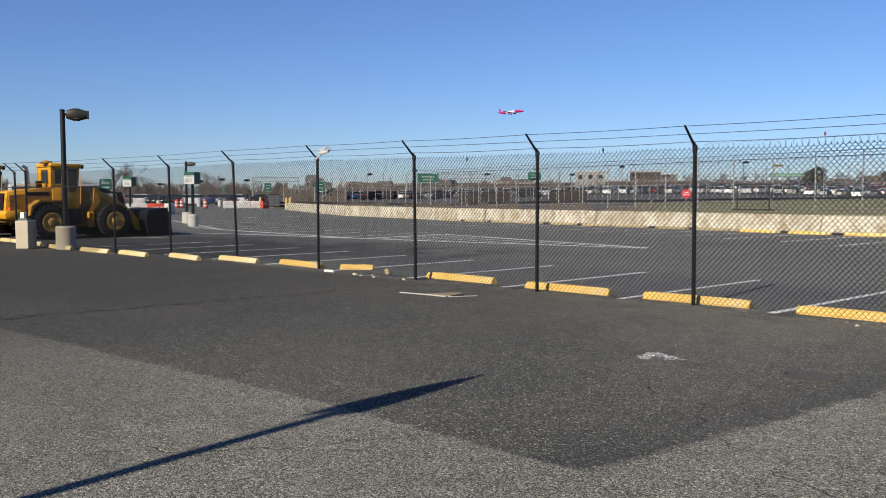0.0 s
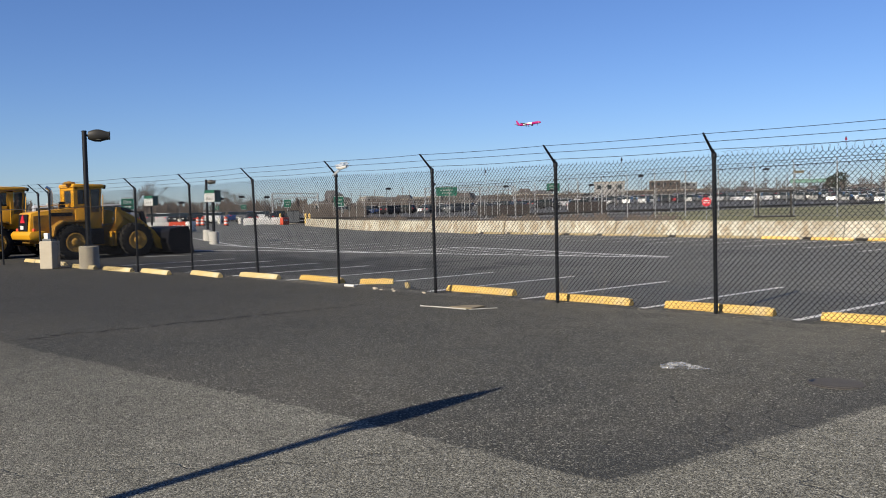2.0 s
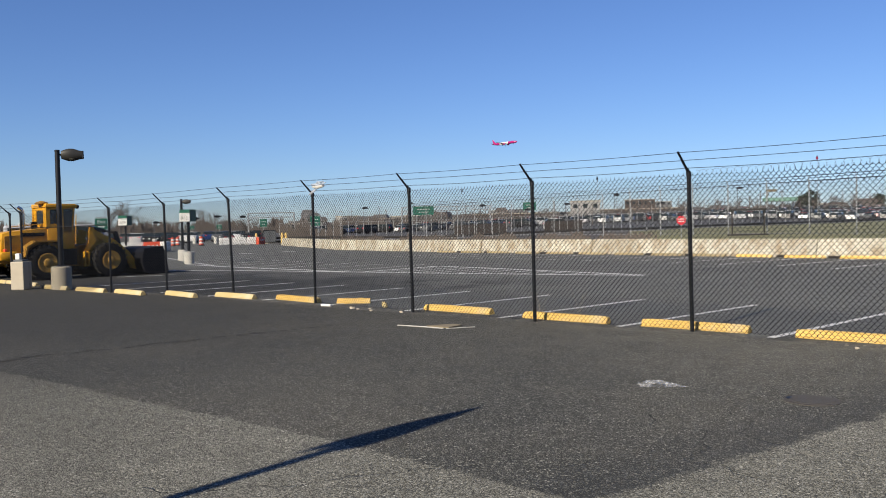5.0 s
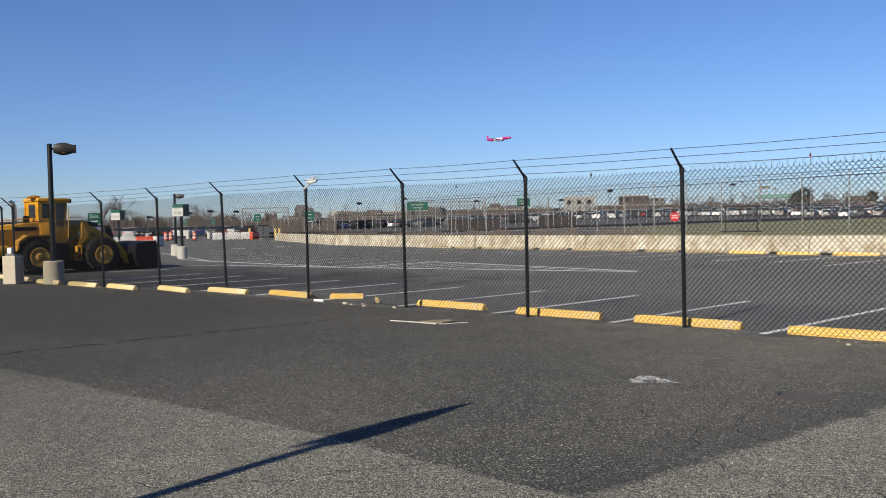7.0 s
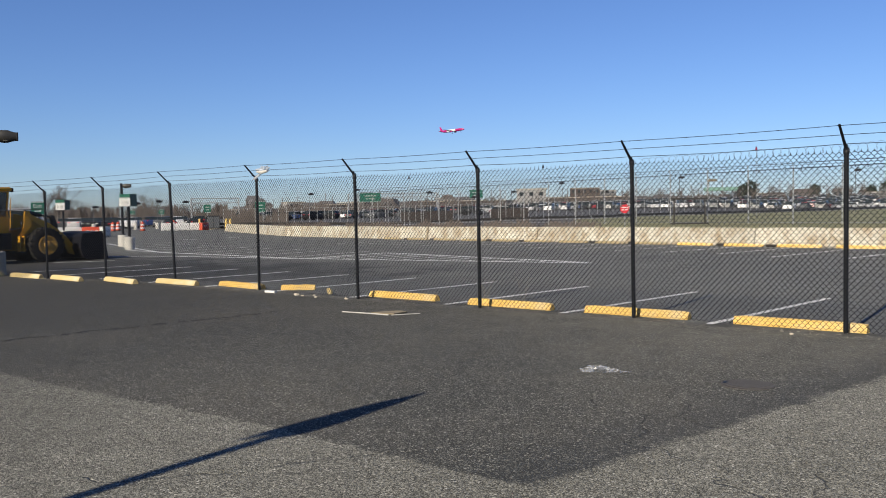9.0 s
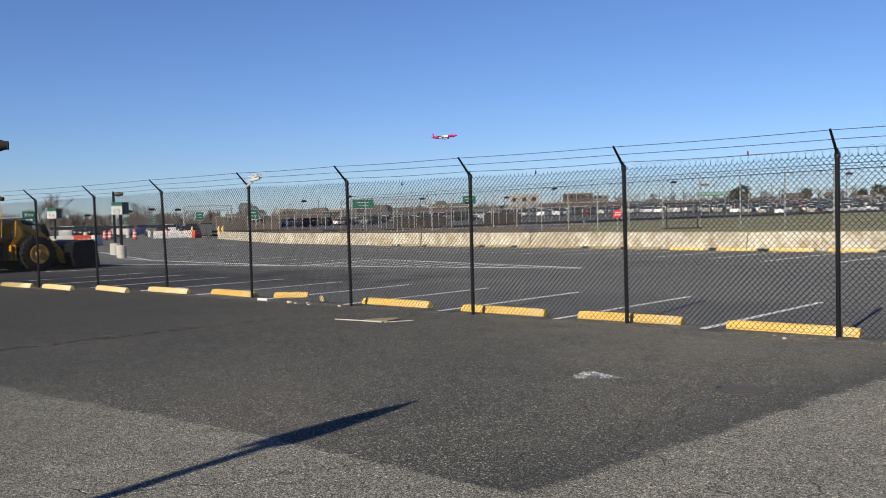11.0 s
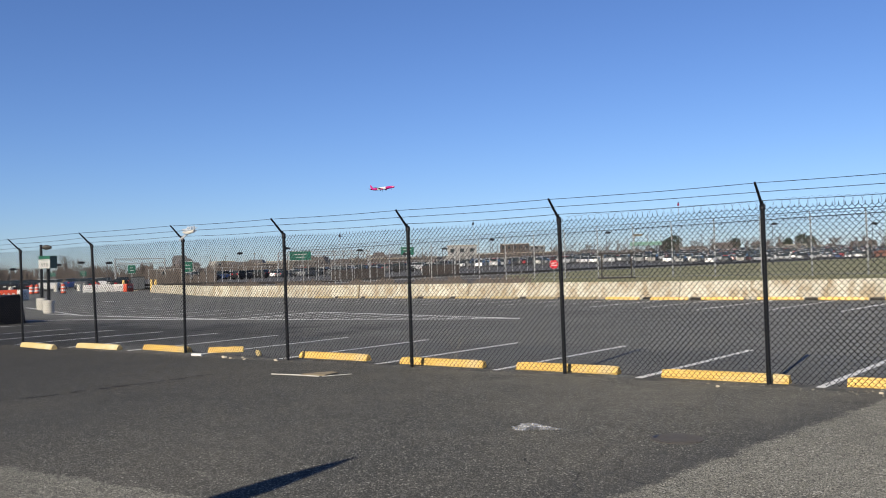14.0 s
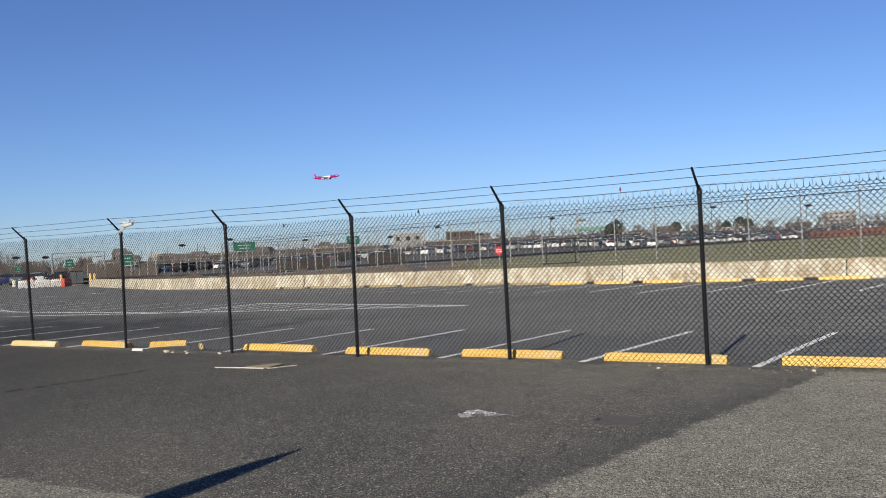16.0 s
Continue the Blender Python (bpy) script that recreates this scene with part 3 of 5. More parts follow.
shapes = [barrier_mesh(i) for i in range(5)]
count = 0
for (xa, ya), (xb, yb) in zip(BARRIER, BARRIER[1:]):
    d = Vector((xb - xa, yb - ya))
    k = max(1, round(d.length / 3.0))
    for i in range(k):
        c = Vector((xa, ya)) + d * (i + 0.5) / k
        ob = new("segment", shapes[count % 5])
        ob.parent = barrier
        ob.matrix_basis = pose(c.x + random.uniform(-0.02, 0.02), c.y + random.uniform(-0.03, 0.03), random.uniform(-0.01, 0.0), 0, 0,
                               math.degrees(math.atan2(d.y, d.x)) - 90 + random.uniform(-0.5, 0.5)) @ Matrix.Diagonal((1, d.length / k / 3.0, 1, 1))
        count += 1


# ---- wheel stops ----
def wheel_stop(length=1.83, seed=0, broken=0):
    rnd = random.Random(seed)
    bm = B()
    k = 13
    rows = []
    for i in range(k):
        f = i / (k - 1)
        x = (f - 0.5) * length
        taper = min(1.0, 0.62 + 6 * min(f, 1 - f))
        jig = lambda s: rnd.uniform(-s, s)
        hh, w = 0.125 * (0.75 + 0.25 * taper) * (0.92 if broken and rnd.random() < 0.4 else 1), 0.075
        rows.append([bm.verts.new((x + jig(0.004), yy + jig(0.003), zz)) for yy, zz in
                     ((-w, 0), (-w, 0.035), (-0.045 * taper, hh), (0.045 * taper, hh), (w, 0.035), (w, 0))])
    for p, q in zip(rows, rows[1:]):
        for i in range(6):
            j = (i + 1) % 6
            bm.faces.new((p[i], p[j], q[j], q[i]))
    bm.faces.new(rows[0]), bm.faces.new(rows[-1][::-1])
    bmesh.ops.recalc_face_normals(bm, faces=bm.faces)
    return mesh_of("wheel_stop", bm, M_yellow_curb)


stop_shapes = [wheel_stop(1.85, s) for s in range(4)]
pale_shapes, tan_shapes = [], []
for s in (7, 8):
    for shapes_of, worn in ((pale_shapes, M_pale_curb), (tan_shapes, M_tan_curb)):
        me = wheel_stop(1.85, s)
        me.materials[0] = worn
        shapes_of.append(me)
STOPS = [(5.4, 12.66, 0), (2.75, 12.66, 0), (0.1, 12.66, -0.5), (-1.45, 12.67, 0.4), (-4.04, 12.62, -0.5), (-6.63, 12.68, 0), (-9.11, 12.62, -1),
         (-11.87, 12.76, -1.0), (-17.15, 12.7, -4.5), (-19.53, 12.45, -1.5), (-21.48, 11.98, -6), (-23.75, 11.62, -3), (-26.0, 11.5, 1), (-28.4, 11.4, 1), (-31.6, 11.7, 0), (-33.9, 11.8, 0)]
for i, (x, y, a) in enumerate(STOPS):
    ob = new("wheel_stop", stop_shapes[i % 4])
    if x < -18:
        ob.data = pale_shapes[i % 2]
    ob.matrix_world = pose(x, y, 0, 0, 0, a)
    tagged(ob, "yellow painted concrete wheel stop beside the fence, chipped" if x > -18 else "faded pale yellow concrete wheel stop beside the fence", "wheel stop", "wheel stops along the fence")
ob = new("wheel_stop", wheel_stop(0.78, 11, 1))
ob.matrix_world = pose(-15.38, 12.98, 0.0, 0, 0, 38)
tagged(ob, "short broken yellow wheel stop, turned askew on the asphalt", "wheel stop", "wheel stops along the fence")
bm = B()
bmesh.ops.create_icosphere(bm, subdivisions=2, radius=0.11)
for v in bm.verts:
    v.co *= 0.75 + 0.5 * noise.noise(v.co * 9)
    v.co.z = max(0, v.co.z * 1.1 + 0.08)
    v.co *= 0.8
tagged(part("concrete_chunk", bm, M_pale_curb), "broken yellow-painted concrete chunk on the ground", "rubble").matrix_world = pose(-13.9, 12.6, 0, 0, 0, 20)
for k, (x, y, s) in enumerate(((-14.35, 12.05, 0.09), (-13.6, 11.95, 0.07), (-12.75, 12.0, 0.07), (-13.95, 12.2, 0.05), (-14.1, 12.0, 0.06), (-3.9, 11.9, 0.05), (-1.9, 12.1, 0.05))):
    bm = B()
    bmesh.ops.create_icosphere(bm, subdivisions=2, radius=s)
    for v in bm.verts:
        v.co *= 0.7 + 0.6 * noise.noise(v.co * 12 + Vector((k, 0, 0)))
        v.co.z = max(0, v.co.z * 0.6 + s * 0.3)
        v.co *= 0.75
    tagged(part("concrete_crumb", bm, M_conc_base), "pale broken concrete crumb lying on asphalt", "rubble", "crumbs by the fence").matrix_world = pose(x, y, 0, 0, 0, 50 * k)
rail_far = mesh_of("wheel_stop", box(B(), (0, 0, 0.055), (0.5, 0.16, 0.11), 0.02), M_rust)
for i in range(-6, 14):
    x = -7.0 - 2.45 * i
    y = barrier_y(x) - 0.75
    ang = math.degrees(math.atan2(barrier_y(x - 1) - barrier_y(x + 1), -2)) - 180
    ob = new("wheel_stop", stop_shapes[i % 4])
    ob.matrix_world = pose(x, y, 0, 0, 0, ang + random.uniform(-1.2, 1.2))
    if x < -18:
        ob.data = tan_shapes[i % 2]
    tagged(ob, "yellow painted wheel stop in front of the concrete barrier" if x > -18 else "weathered tan wheel stop in front of the concrete barrier", "wheel stop", "wheel stops along the barrier")
    if i % 3 != 2:
        ob = new("tyre_scrap", rail_far)
        ob.matrix_world = pose(x + 1.24, y + random.uniform(-0.05, 0.1), 0, 0, 0, ang + random.uniform(-8, 8))
        tagged(ob, "dark scrap lump between two wheel stops", "debris", "scraps along the barrier")


# ---- far fence with razor wire, on the raised grass ----
far_fence = thing("perimeter_fence", pose(0, 0, 0), "tall galvanised chain-link perimeter fence with barbed wire", "fence")
FAR = [(18.4 - 2.95 * i, 47.7 - 0.263 * (18.4 - 2.95 * i)) for i in range(30)]
post_me = mesh_of("post", lathe(lathe(B(), [(0.040, 0), (0.040, 3.34), (0.02, 3.38)], 8), [(0.05, 0.0), (0.05, 0.02), (0.036, 0.05)], 8), M_galv)
arm_bm = B()
rod(arm_bm, (0, 0, 3.32), (0, -0.16, 3.62), 0.022, sides=6)
arm_me = mesh_of("barb_arm", arm_bm, M_galv)
for x, y in FAR:
    p = new("post", post_me)
    p.parent = far_fence
    p.matrix_basis = pose(x, y, field_z(math.degrees(math.atan2(x, y))) - 0.03, random.uniform(-0.5, 0.5), random.uniform(-0.5, 0.5), 0)
    q = new("barb_arm", arm_me)
    q.parent = p
for z, r, name in ((0.10, 0.012, "rail"), (3.28, 0.026, "rail"), (3.45, 0.009, "barbed_wire"), (3.58, 0.019, "barbed_wire")):
    bm = B()
    tube(bm, [(x, y - max(0.0, z - 3.3) * 0.5, 0.68 + z) for x, y in FAR], r, 5)
    part(name, bm, M_galv if name == "rail" and z < 1 else M_wire, far_fence)
for p, q in zip(FAR, FAR[1:]):
    ob = chain_link(far_fence, (*p, 0), (*q, 0), 3.25, 0.06, 0.0036, False, M_steel_grey, hooked=False)
    ob.matrix_basis = pose(0, 0, 0.70)

# torn scraps of plastic and wire ties that hang along the top of the perimeter fence
tie_rnd = random.Random(31)
for p, q in zip(FAR, FAR[1:]):
    for j in range(3):
        f, drop = (j + tie_rnd.uniform(0.2, 0.8)) / 3, tie_rnd.uniform(0.08, 0.2)
        x, y = p[0] + (q[0] - p[0]) * f, p[1] + (q[1] - p[1]) * f
        part("wire_tie", rod(B(), (x, y - 0.03, 3.97), (x + 0.02, y - 0.03, 3.97 - drop), 0.035, 0.02, 5), M_bucket, far_fence, "dark scrap hanging from the rail")

# guard rail beyond the grass
rail = thing("guard_rail", pose(0, 0, 0), "dark low guard rail along the far road", "guard rail")
bm = B()
tube(bm, [polar(az, *rail_at(az)) for az in np.arange(-56, 20, 1.0)], 0.15, 6)
part("beam", bm, M_rust, rail)
post_rail = mesh_of("post", box(B(), (0, 0, -0.15), (0.15, 0.15, 0.5)), M_galv)
for az in np.arange(-56, 0, 0.8):
    q = new("post", post_rail)
    q.parent = rail
    q.matrix_basis = Matrix.Translation(polar(az, *rail_at(az)))

# loose grit along the foot of the fence
bm = B()
r2 = random.Random(21)
for i in range(1000):
    x = r2.uniform(-26, 4)
    y = 12.33 + r2.gauss(-0.12, 0.16) - max(0, -22 - x) * 0.25
    s = r2.uniform(0.006, 0.02) * (1.6 if r2.random() < 0.06 else 1)
    v = [bm.verts.new((x + s * r2.uniform(0.6, 1.3) * math.cos(a), y + s * r2.uniform(0.6, 1.3) * math.sin(a), 0.0)) for a in (0.3, 1.8, 3.2, 4.9)]
    top = bm.verts.new((x + r2.uniform(-0.3, 0.3) * s, y, s * r2.uniform(0.5, 0.9)))
    for k in range(4):
        bm.faces.new((v[k], v[(k + 1) % 4], top))
tagged(part("fence_grit", bm, M_grit), "loose gravel and dry grit along the fence", "gravel", kind="stuff")


# ---- street lamps ----
def street_lamp(x, y, turn, h, base_h, base_r, label, round_base=True, base_mat=None, head=1.0, group="street lamps", flat=False):
    lamp = thing("street_lamp", pose(x, y, 0, 0, 0, turn), label, "street lamp", group)
    bm = B()
    if round_base:
        lathe(bm, [(base_r, 0), (base_r, base_h - 0.03), (base_r - 0.03, base_h)], 28)
    part("concrete_base", bm, base_mat or M_conc_base, lamp, "textured concrete base", True)
    bm = B()
    rod(bm, (0, 0, base_h), (0, 0, h), *((0.065, 0.058) if flat else (0.085, 0.075)), 16)
    lathe(bm, [(0.16, base_h), (0.16, base_h + 0.025), (0.1, base_h + 0.05)], 16)
    lathe(bm, [(0.085, h), (0.085, h + 0.03), (0.05, h + 0.05)], 16)
    part("pole", bm, M_black, lamp, smooth=True)
    bm = B()
    rod(bm, (0, 0, h - 0.11), (0.2 * head, 0, h - 0.11), 0.035, sides=8)
    part("bracket", bm, M_black, lamp)
    bm = B()
    if flat:
        # flat leaf-shaped head with a trailing point behind the pole
        plan = [(-0.3, 0.15), (0.18, 0.18), (0.85, 0.16), (1.34, 0.1), (1.92, 0.0), (1.34, -0.09), (0.68, -0.15), (0.2, -0.15), (0.0, -0.08), (0.03, 0.06)]
        low = [bm.verts.new((px, py, h - 0.17)) for px, py in plan]
        high = [bm.verts.new((px * 0.97, py * 0.9, h - 0.06)) for px, py in plan]
        bm.faces.new(low[::-1]), bm.faces.new(high)
        for i in range(len(plan)):
            j = (i + 1) % len(plan)
            bm.faces.new((low[i], low[j], high[j], high[i]))
        bmesh.ops.recalc_face_normals(bm, faces=bm.faces)
        part("head", bm, M_lamp, lamp, "flat bronze lamp head")
        return lamp
    outline = [(0.14, 0.11), (0.24, 0.145), (0.42, 0.185), (0.62, 0.185), (0.86, 0.13), (1.0, 0.115)]
    sides = 20
    rings = []
    for px, r in outline:
        rings.append([bm.verts.new((px * head, 0.8 * r * head * math.cos(2 * math.pi * i / sides), h - 0.11 + 1.4 * r * head * math.sin(2 * math.pi * i / sides))) for i in range(sides)])
    for p, q in zip(rings, rings[1:]):
        for i in range(sides):
            bm.faces.new((p[i], p[(i + 1) % sides], q[(i + 1) % sides], q[i]))
    bm.faces.new(rings[0][::-1]), bm.faces.new(rings[-1])
    head_ob = part("head", bm, M_lamp, lamp, "bronze lamp head", True)
    part("end_cap", box(B(), (0.98 * head, 0, h - 0.11), (0.05, 0.2 * head, 0.34 * head), 0.01), M_black, head_ob)
    bm = B()
    lathe(bm, [(0.16 * head, -0.015), (0.14 * head, 0.0), (0.1 * head, 0.01)], 16, Matrix.Translation((0.55 * head, 0, h - 0.31 * head)))
    part("lens", bm, M_lens, head_ob)
    return lamp


street_lamp(-28.15, 11.5, 66, 4.45, 0.74, 0.31, "black street lamp with bronze head in a round textured concrete base", head=0.78)
street_lamp(-4.72, -2.62, 93, 4.55, 0.74, 0.31, "black street lamp with bronze head in a concrete base", head=1.0, flat=True)
p = polar(-60.62, 55)
street_lamp(p.x, p.y, 45, 3.72, 0.68, 0.30, "slim black lot lamp in a white round base", base_mat=M_conc_white, head=0.56)

# square concrete block with a pale parcel on it
block = thing("concrete_block", pose(-29.35, 10.7, 0, 0, 0, 35), "square tan concrete post base beside the gate", "concrete block")
part("block", box(B(), (0, 0, 0.46), (0.46, 0.46, 0.92), 0.03), M_conc_base, block)
part("collar", box(B(), (0, 0, 0.95), (0.32, 0.32, 0.07), 0.01), M_steel_grey, block)
tagged(part("paper_parcel", box(B(), (-0.05, -0.05, 0.1), (0.16, 0.12, 0.2), 0.02), M_white), "white box resting on the concrete block", "box").matrix_world = pose(-29.35, 10.7, 0.985, 0, 0, 35)


# ---- wheel loader ----
def loader_wheel(parent, x, y):
    side = -1 if y < 0 else 1
    wheel = part("wheel", lathe(B(), [(0.30, -0.22), (0.40, -0.26), (0.62, -0.27), (0.72, -0.22), (0.735, 0), (0.72, 0.22), (0.62, 0.27), (0.40, 0.26), (0.30, 0.22)], 36, pose(0, 0, 0, 90, 0, 0)), M_rubber, parent, "black lugged tyre", True)
    wheel.matrix_basis = pose(x, y, 0.74)
    bm = B()
    for i in range(22):
        a = 2 * math.pi * i / 22
        for s in (-1, 1):
            aa = a + (0.07 if s > 0 else -0.07)
            box(bm, (0.745 * math.cos(aa), s * 0.135, 0.745 * math.sin(aa)), (0.07, 0.27, 0.075), 0, Matrix.Rotation(-aa, 4, "Y") @ Matrix.Rotation(s * 0.5, 4, "X"))
    part("tread", bm, M_rubber, wheel)
    bm = B()
    lathe(bm, [(0.40, 0.20), (0.42, 0.262), (0.37, 0.272), (0.335, 0.252), (0.19, 0.25), (0.17, 0.28), (0.11, 0.30), (0.005, 0.305)], 28, pose(0, 0, 0, 90 if side < 0 else -90, 0, 0))
    for i in range(10):
        a = 2 * math.pi * i / 10
        c = Vector((0.26 * math.cos(a), side * 0.245, 0.26 * math.sin(a)))
        rod(bm, c, c + Vector((0, side * 0.03, 0)), 0.018, sides=6)
    part("rim", bm, M_rim, wheel, "yellow rim", True)


def wheel_loader(m4, label):
    ld = thing("wheel_loader", m4, label, "wheel loader", "loaders in the lot")
    for x in (-1.4, 1.4):
        for y in (-0.98, 0.98):
            loader_wheel(ld, x, y)
    part("chassis", box(prism(B(), [(-3.0, 0.75), (-0.3, 0.62), (-0.2, 1.3), (-3.0, 1.3)], -0.42, 0.42, 0.03), (-1.4, 0, 0.74), (0.32, 1.5, 0.32), 0.04), M_loader_dark, ld, "grimy frame")
    part("front_frame", box(prism(B(), [(-0.15, 0.55), (0.5, 0.5), (2.15, 0.55), (2.15, 0.95), (1.75, 1.25), (0.75, 1.5), (-0.1, 1.35)], -0.38, 0.38, 0.03), (1.4, 0, 0.74), (0.32, 1.5, 0.32), 0.04), M_loader_dark, ld, "grimy frame")
    hood = part("engine_hood", prism(B(), [(-3.08, 1.22), (-3.0, 2.02), (-2.75, 2.08), (-0.75, 2.28), (-0.7, 1.3), (-1.0, 1.12)], -0.66, 0.66, 0.05), M_loader, ld, smooth=True)
    part("badge", box(B(), (-1.75, -0.69, 1.95), (0.95, 0.015, 0.16)), M_bucket, hood, "dark name plate")
    part("side_panel", prism(B(), [(-2.92, 1.16), (-0.75, 1.16), (-0.75, 2.05), (-2.92, 1.9)], -0.69, -0.655, 0.01), M_loader_dark, hood)
    part("counterweight", prism(B(), [(-3.2, 0.9), (-3.26, 1.12), (-3.15, 1.26), (-2.55, 1.26), (-2.5, 1.05), (-2.8, 0.86)], -1.05, 1.05, 0.05), M_loader, ld, smooth=True)
    grille = part("rear_grille", box(B(), (-3.07, 0, 1.62), (0.05, 0.95, 0.72), 0.01, Matrix.Rotation(0.09, 4, "Y")), M_bucket, hood, "black rear grille")
    bm = B()
    tri = [bm.verts.new(v) for v in ((-3.12, -0.24, 1.62), (-3.12, 0.24, 1.62), (-3.10, 0, 1.98))]
    tri2 = [bm.verts.new(v.co + Vector((0.03, 0, 0))) for v in tri]
    bm.faces.new(tri), bm.faces.new(tri2[::-1])
    for i in range(3):
        bm.faces.new((tri[i], tri2[i], tri2[(i + 1) % 3], tri[(i + 1) % 3]))
    part("slow_triangle", bm, M_red, hood, "red warning triangle")
    part("plate", box(B(), (-3.13, 0, 1.42), (0.02, 0.34, 0.16)), M_white, hood, "white plate")
    for y in (-0.9, 0.9):
        part("tail_lamp", box(B(), (-2.98, y, 1.32), (0.1, 0.22, 0.12), 0.02), M_orange, ld, "orange tail lamp")
        f = part("fender", prism(B(), [(-2.25, 1.02), (-2.15, 1.4), (-1.8, 1.62), (-0.95, 1.62), (-0.72, 1.5), (-0.72, 1.56), (-0.93, 1.69), (-1.85, 1.69), (-2.22, 1.44), (-2.31, 1.02)], y - 0.3, y + 0.3), M_loader_dark, ld)
    # cab
    cab = part("cab", prism(B(), [(-0.72, 1.45), (-0.72, 2.35), (0.55, 2.35), (0.68, 1.75), (0.55, 1.35)], -0.72, 0.72, 0.03), M_loader, ld, smooth=True)
    part("roof", prism(B(), [(-0.82, 3.22), (-0.78, 3.38), (0.68, 3.36), (0.8, 3.28), (0.72, 3.2)], -0.78, 0.78, 0.03), M_loader, cab, smooth=True)
    for x, lean in ((-0.68, 0.0), (-0.09, 0.0), (0.50, 0.10)):
        for y in (-0.68, 0.68):
            bm = B()
            w = 0.19 if x < -0.5 else 0.32 if x < 0 else 0.08
            prism(bm, [(x - w / 2, 2.3), (x + w / 2, 2.3), (x + w / 2 + lean, 3.24), (x - w / 2 + lean, 3.24)], y - 0.045, y + 0.045)
            part("pillar", bm, M_loader, cab)
    for y in (-0.68, 0.68):
        part("rear_side_window", prism(B(), [(-0.60, 2.42), (-0.24, 2.42), (-0.24, 3.12), (-0.60, 3.12)], y - 0.012, y + 0.012), M_cab_glass, cab, "dark tinted window")
        part("door_window", prism(B(), [(0.07, 2.1), (0.44, 2.1), (0.52, 3.14), (0.07, 3.14)], y * 1.075 - 0.012, y * 1.075 + 0.012), M_cab_glass, cab, "dark tinted window")
    for y, wy in ((-0.53, 0.36), (0.53, 0.36)):
        part("rear_panel", box(B(), (-0.72, y, 2.78), (0.05, wy, 0.92), 0.01), M_loader, cab)
    for zz, hz in ((2.42, 0.2), (3.16, 0.16)):
        part("rear_panel", box(B(), (-0.722, 0, zz), (0.05, 0.72, hz), 0.01), M_loader, cab)
    for y in (-0.70, 0.70):
        part("side_header", box(B(), (-0.06, y, 3.17), (1.3, 0.05, 0.12), 0.01), M_loader, cab)
        part("side_sill", box(B(), (-0.4, y, 2.40), (0.5, 0.05, 0.16), 0.01), M_loader, cab)
    part("windscreen", prism(B(), [(0.58, 2.3), (0.61, 2.3), (0.71, 3.22), (0.68, 3.22)], -0.62, 0.62), M_cab_glass, cab, "dark tinted window")
    part("rear_window", prism(B(), [(-0.72, 2.42), (-0.70, 2.42), (-0.70, 3.18), (-0.72, 3.18)], -0.6, 0.6), M_cab_glass, cab, "dark tinted window")
    for y in (-0.55, 0.55):
        part("work_lamp", rod(B(), (0.78, y, 3.26), (0.9, y, 3.24), 0.09, 0.1, 10), M_bucket, cab, "black work lamp")
    bm = B()
    rod(bm, (-0.4, 0, 3.38), (-0.4, 0, 3.48), 0.07, 0.05, 10)
    part("beacon", bm, M_orange, cab, "orange beacon")
    bm = B()
    lathe(bm, [(0.28, 3.36), (0.3, 3.4), (0.2, 3.47), (0.05, 3.5)], 16, Matrix.Translation((-0.78, -0.3, 0)))
    part("air_cap", bm, M_loader_dark, cab)
    cab.matrix_basis = pose(-0.52, 0, -0.06) @ Matrix.Diagonal((0.88, 1, 0.985, 1))
    bm = B()
    tube(bm, [(-2.0, -0.3, 2.1), (-2.0, -0.3, 2.9), (-2.04, -0.3, 3.02), (-2.18, -0.3, 3.12)], 0.075, 12)
    part("exhaust", bm, M_chrome, ld, "bright steel exhaust stack", True)
    part("air_cleaner", rod(B(), (-1.5, -0.2, 2.15), (-1.5, -0.2, 2.5), 0.13, sides=14), M_bucket, ld, "black air cleaner")
    bm = B()
    for z in (0.55, 0.85, 1.1):
        box(bm, (0.42, -0.86, z), (0.2, 0.22, 0.04))
    for x in (0.33, 0.51):
        box(bm, (x, -0.88, 0.82), (0.03, 0.2, 0.66))
    part("ladder", bm, M_loader, ld)
    part("tank", box(B(), (-0.35, -0.55, 0.95), (0.85, 0.5, 0.7), 0.05), M_bucket, ld, "dark side tank")
    bm = B()
    rod(bm, (-0.62, -0.78, 1.5), (-0.62, -0.78, 2.6), 0.018, sides=6)
    rod(bm, (0.02, -0.8, 1.5), (0.06, -0.8, 2.8), 0.022, sides=6)
    rod(bm, (-2.6, -0.6, 2.3), (-1.0, -0.6, 2.42), 0.016, sides=6)
    for x in (-2.6, -1.8, -1.0):
        rod(bm, (x, -0.6, 2.05), (x, -0.6, 2.3 + (x + 2.6) * 0.075), 0.016, sides=6)
    part("handrail", bm, M_loader, ld)
    # lifting gear
    part("tower", box(prism(B(), [(0.55, 1.2), (1.1, 1.2), (0.92, 2.1), (0.66, 2.14)], -0.72, -0.58, 0.02), (0.79, -0.65, 2.14), (0.22, 0.2, 0.16), 0.02), M_loader, ld)
    part("tower", prism(B(), [(0.55, 1.2), (1.1, 1.2), (0.92, 2.1), (0.66, 2.14)], 0.36, 0.5, 0.02), M_loader, ld)
    part("guard_plate", prism(B(), [(0.62, 1.95), (0.8, 1.95), (0.95, 1.62), (0.62, 1.22), (0.36, 1.08), (0.3, 0.62), (0.45, 0.62), (0.52, 1.0)], -0.8, -0.72, 0.015), M_loader, ld)
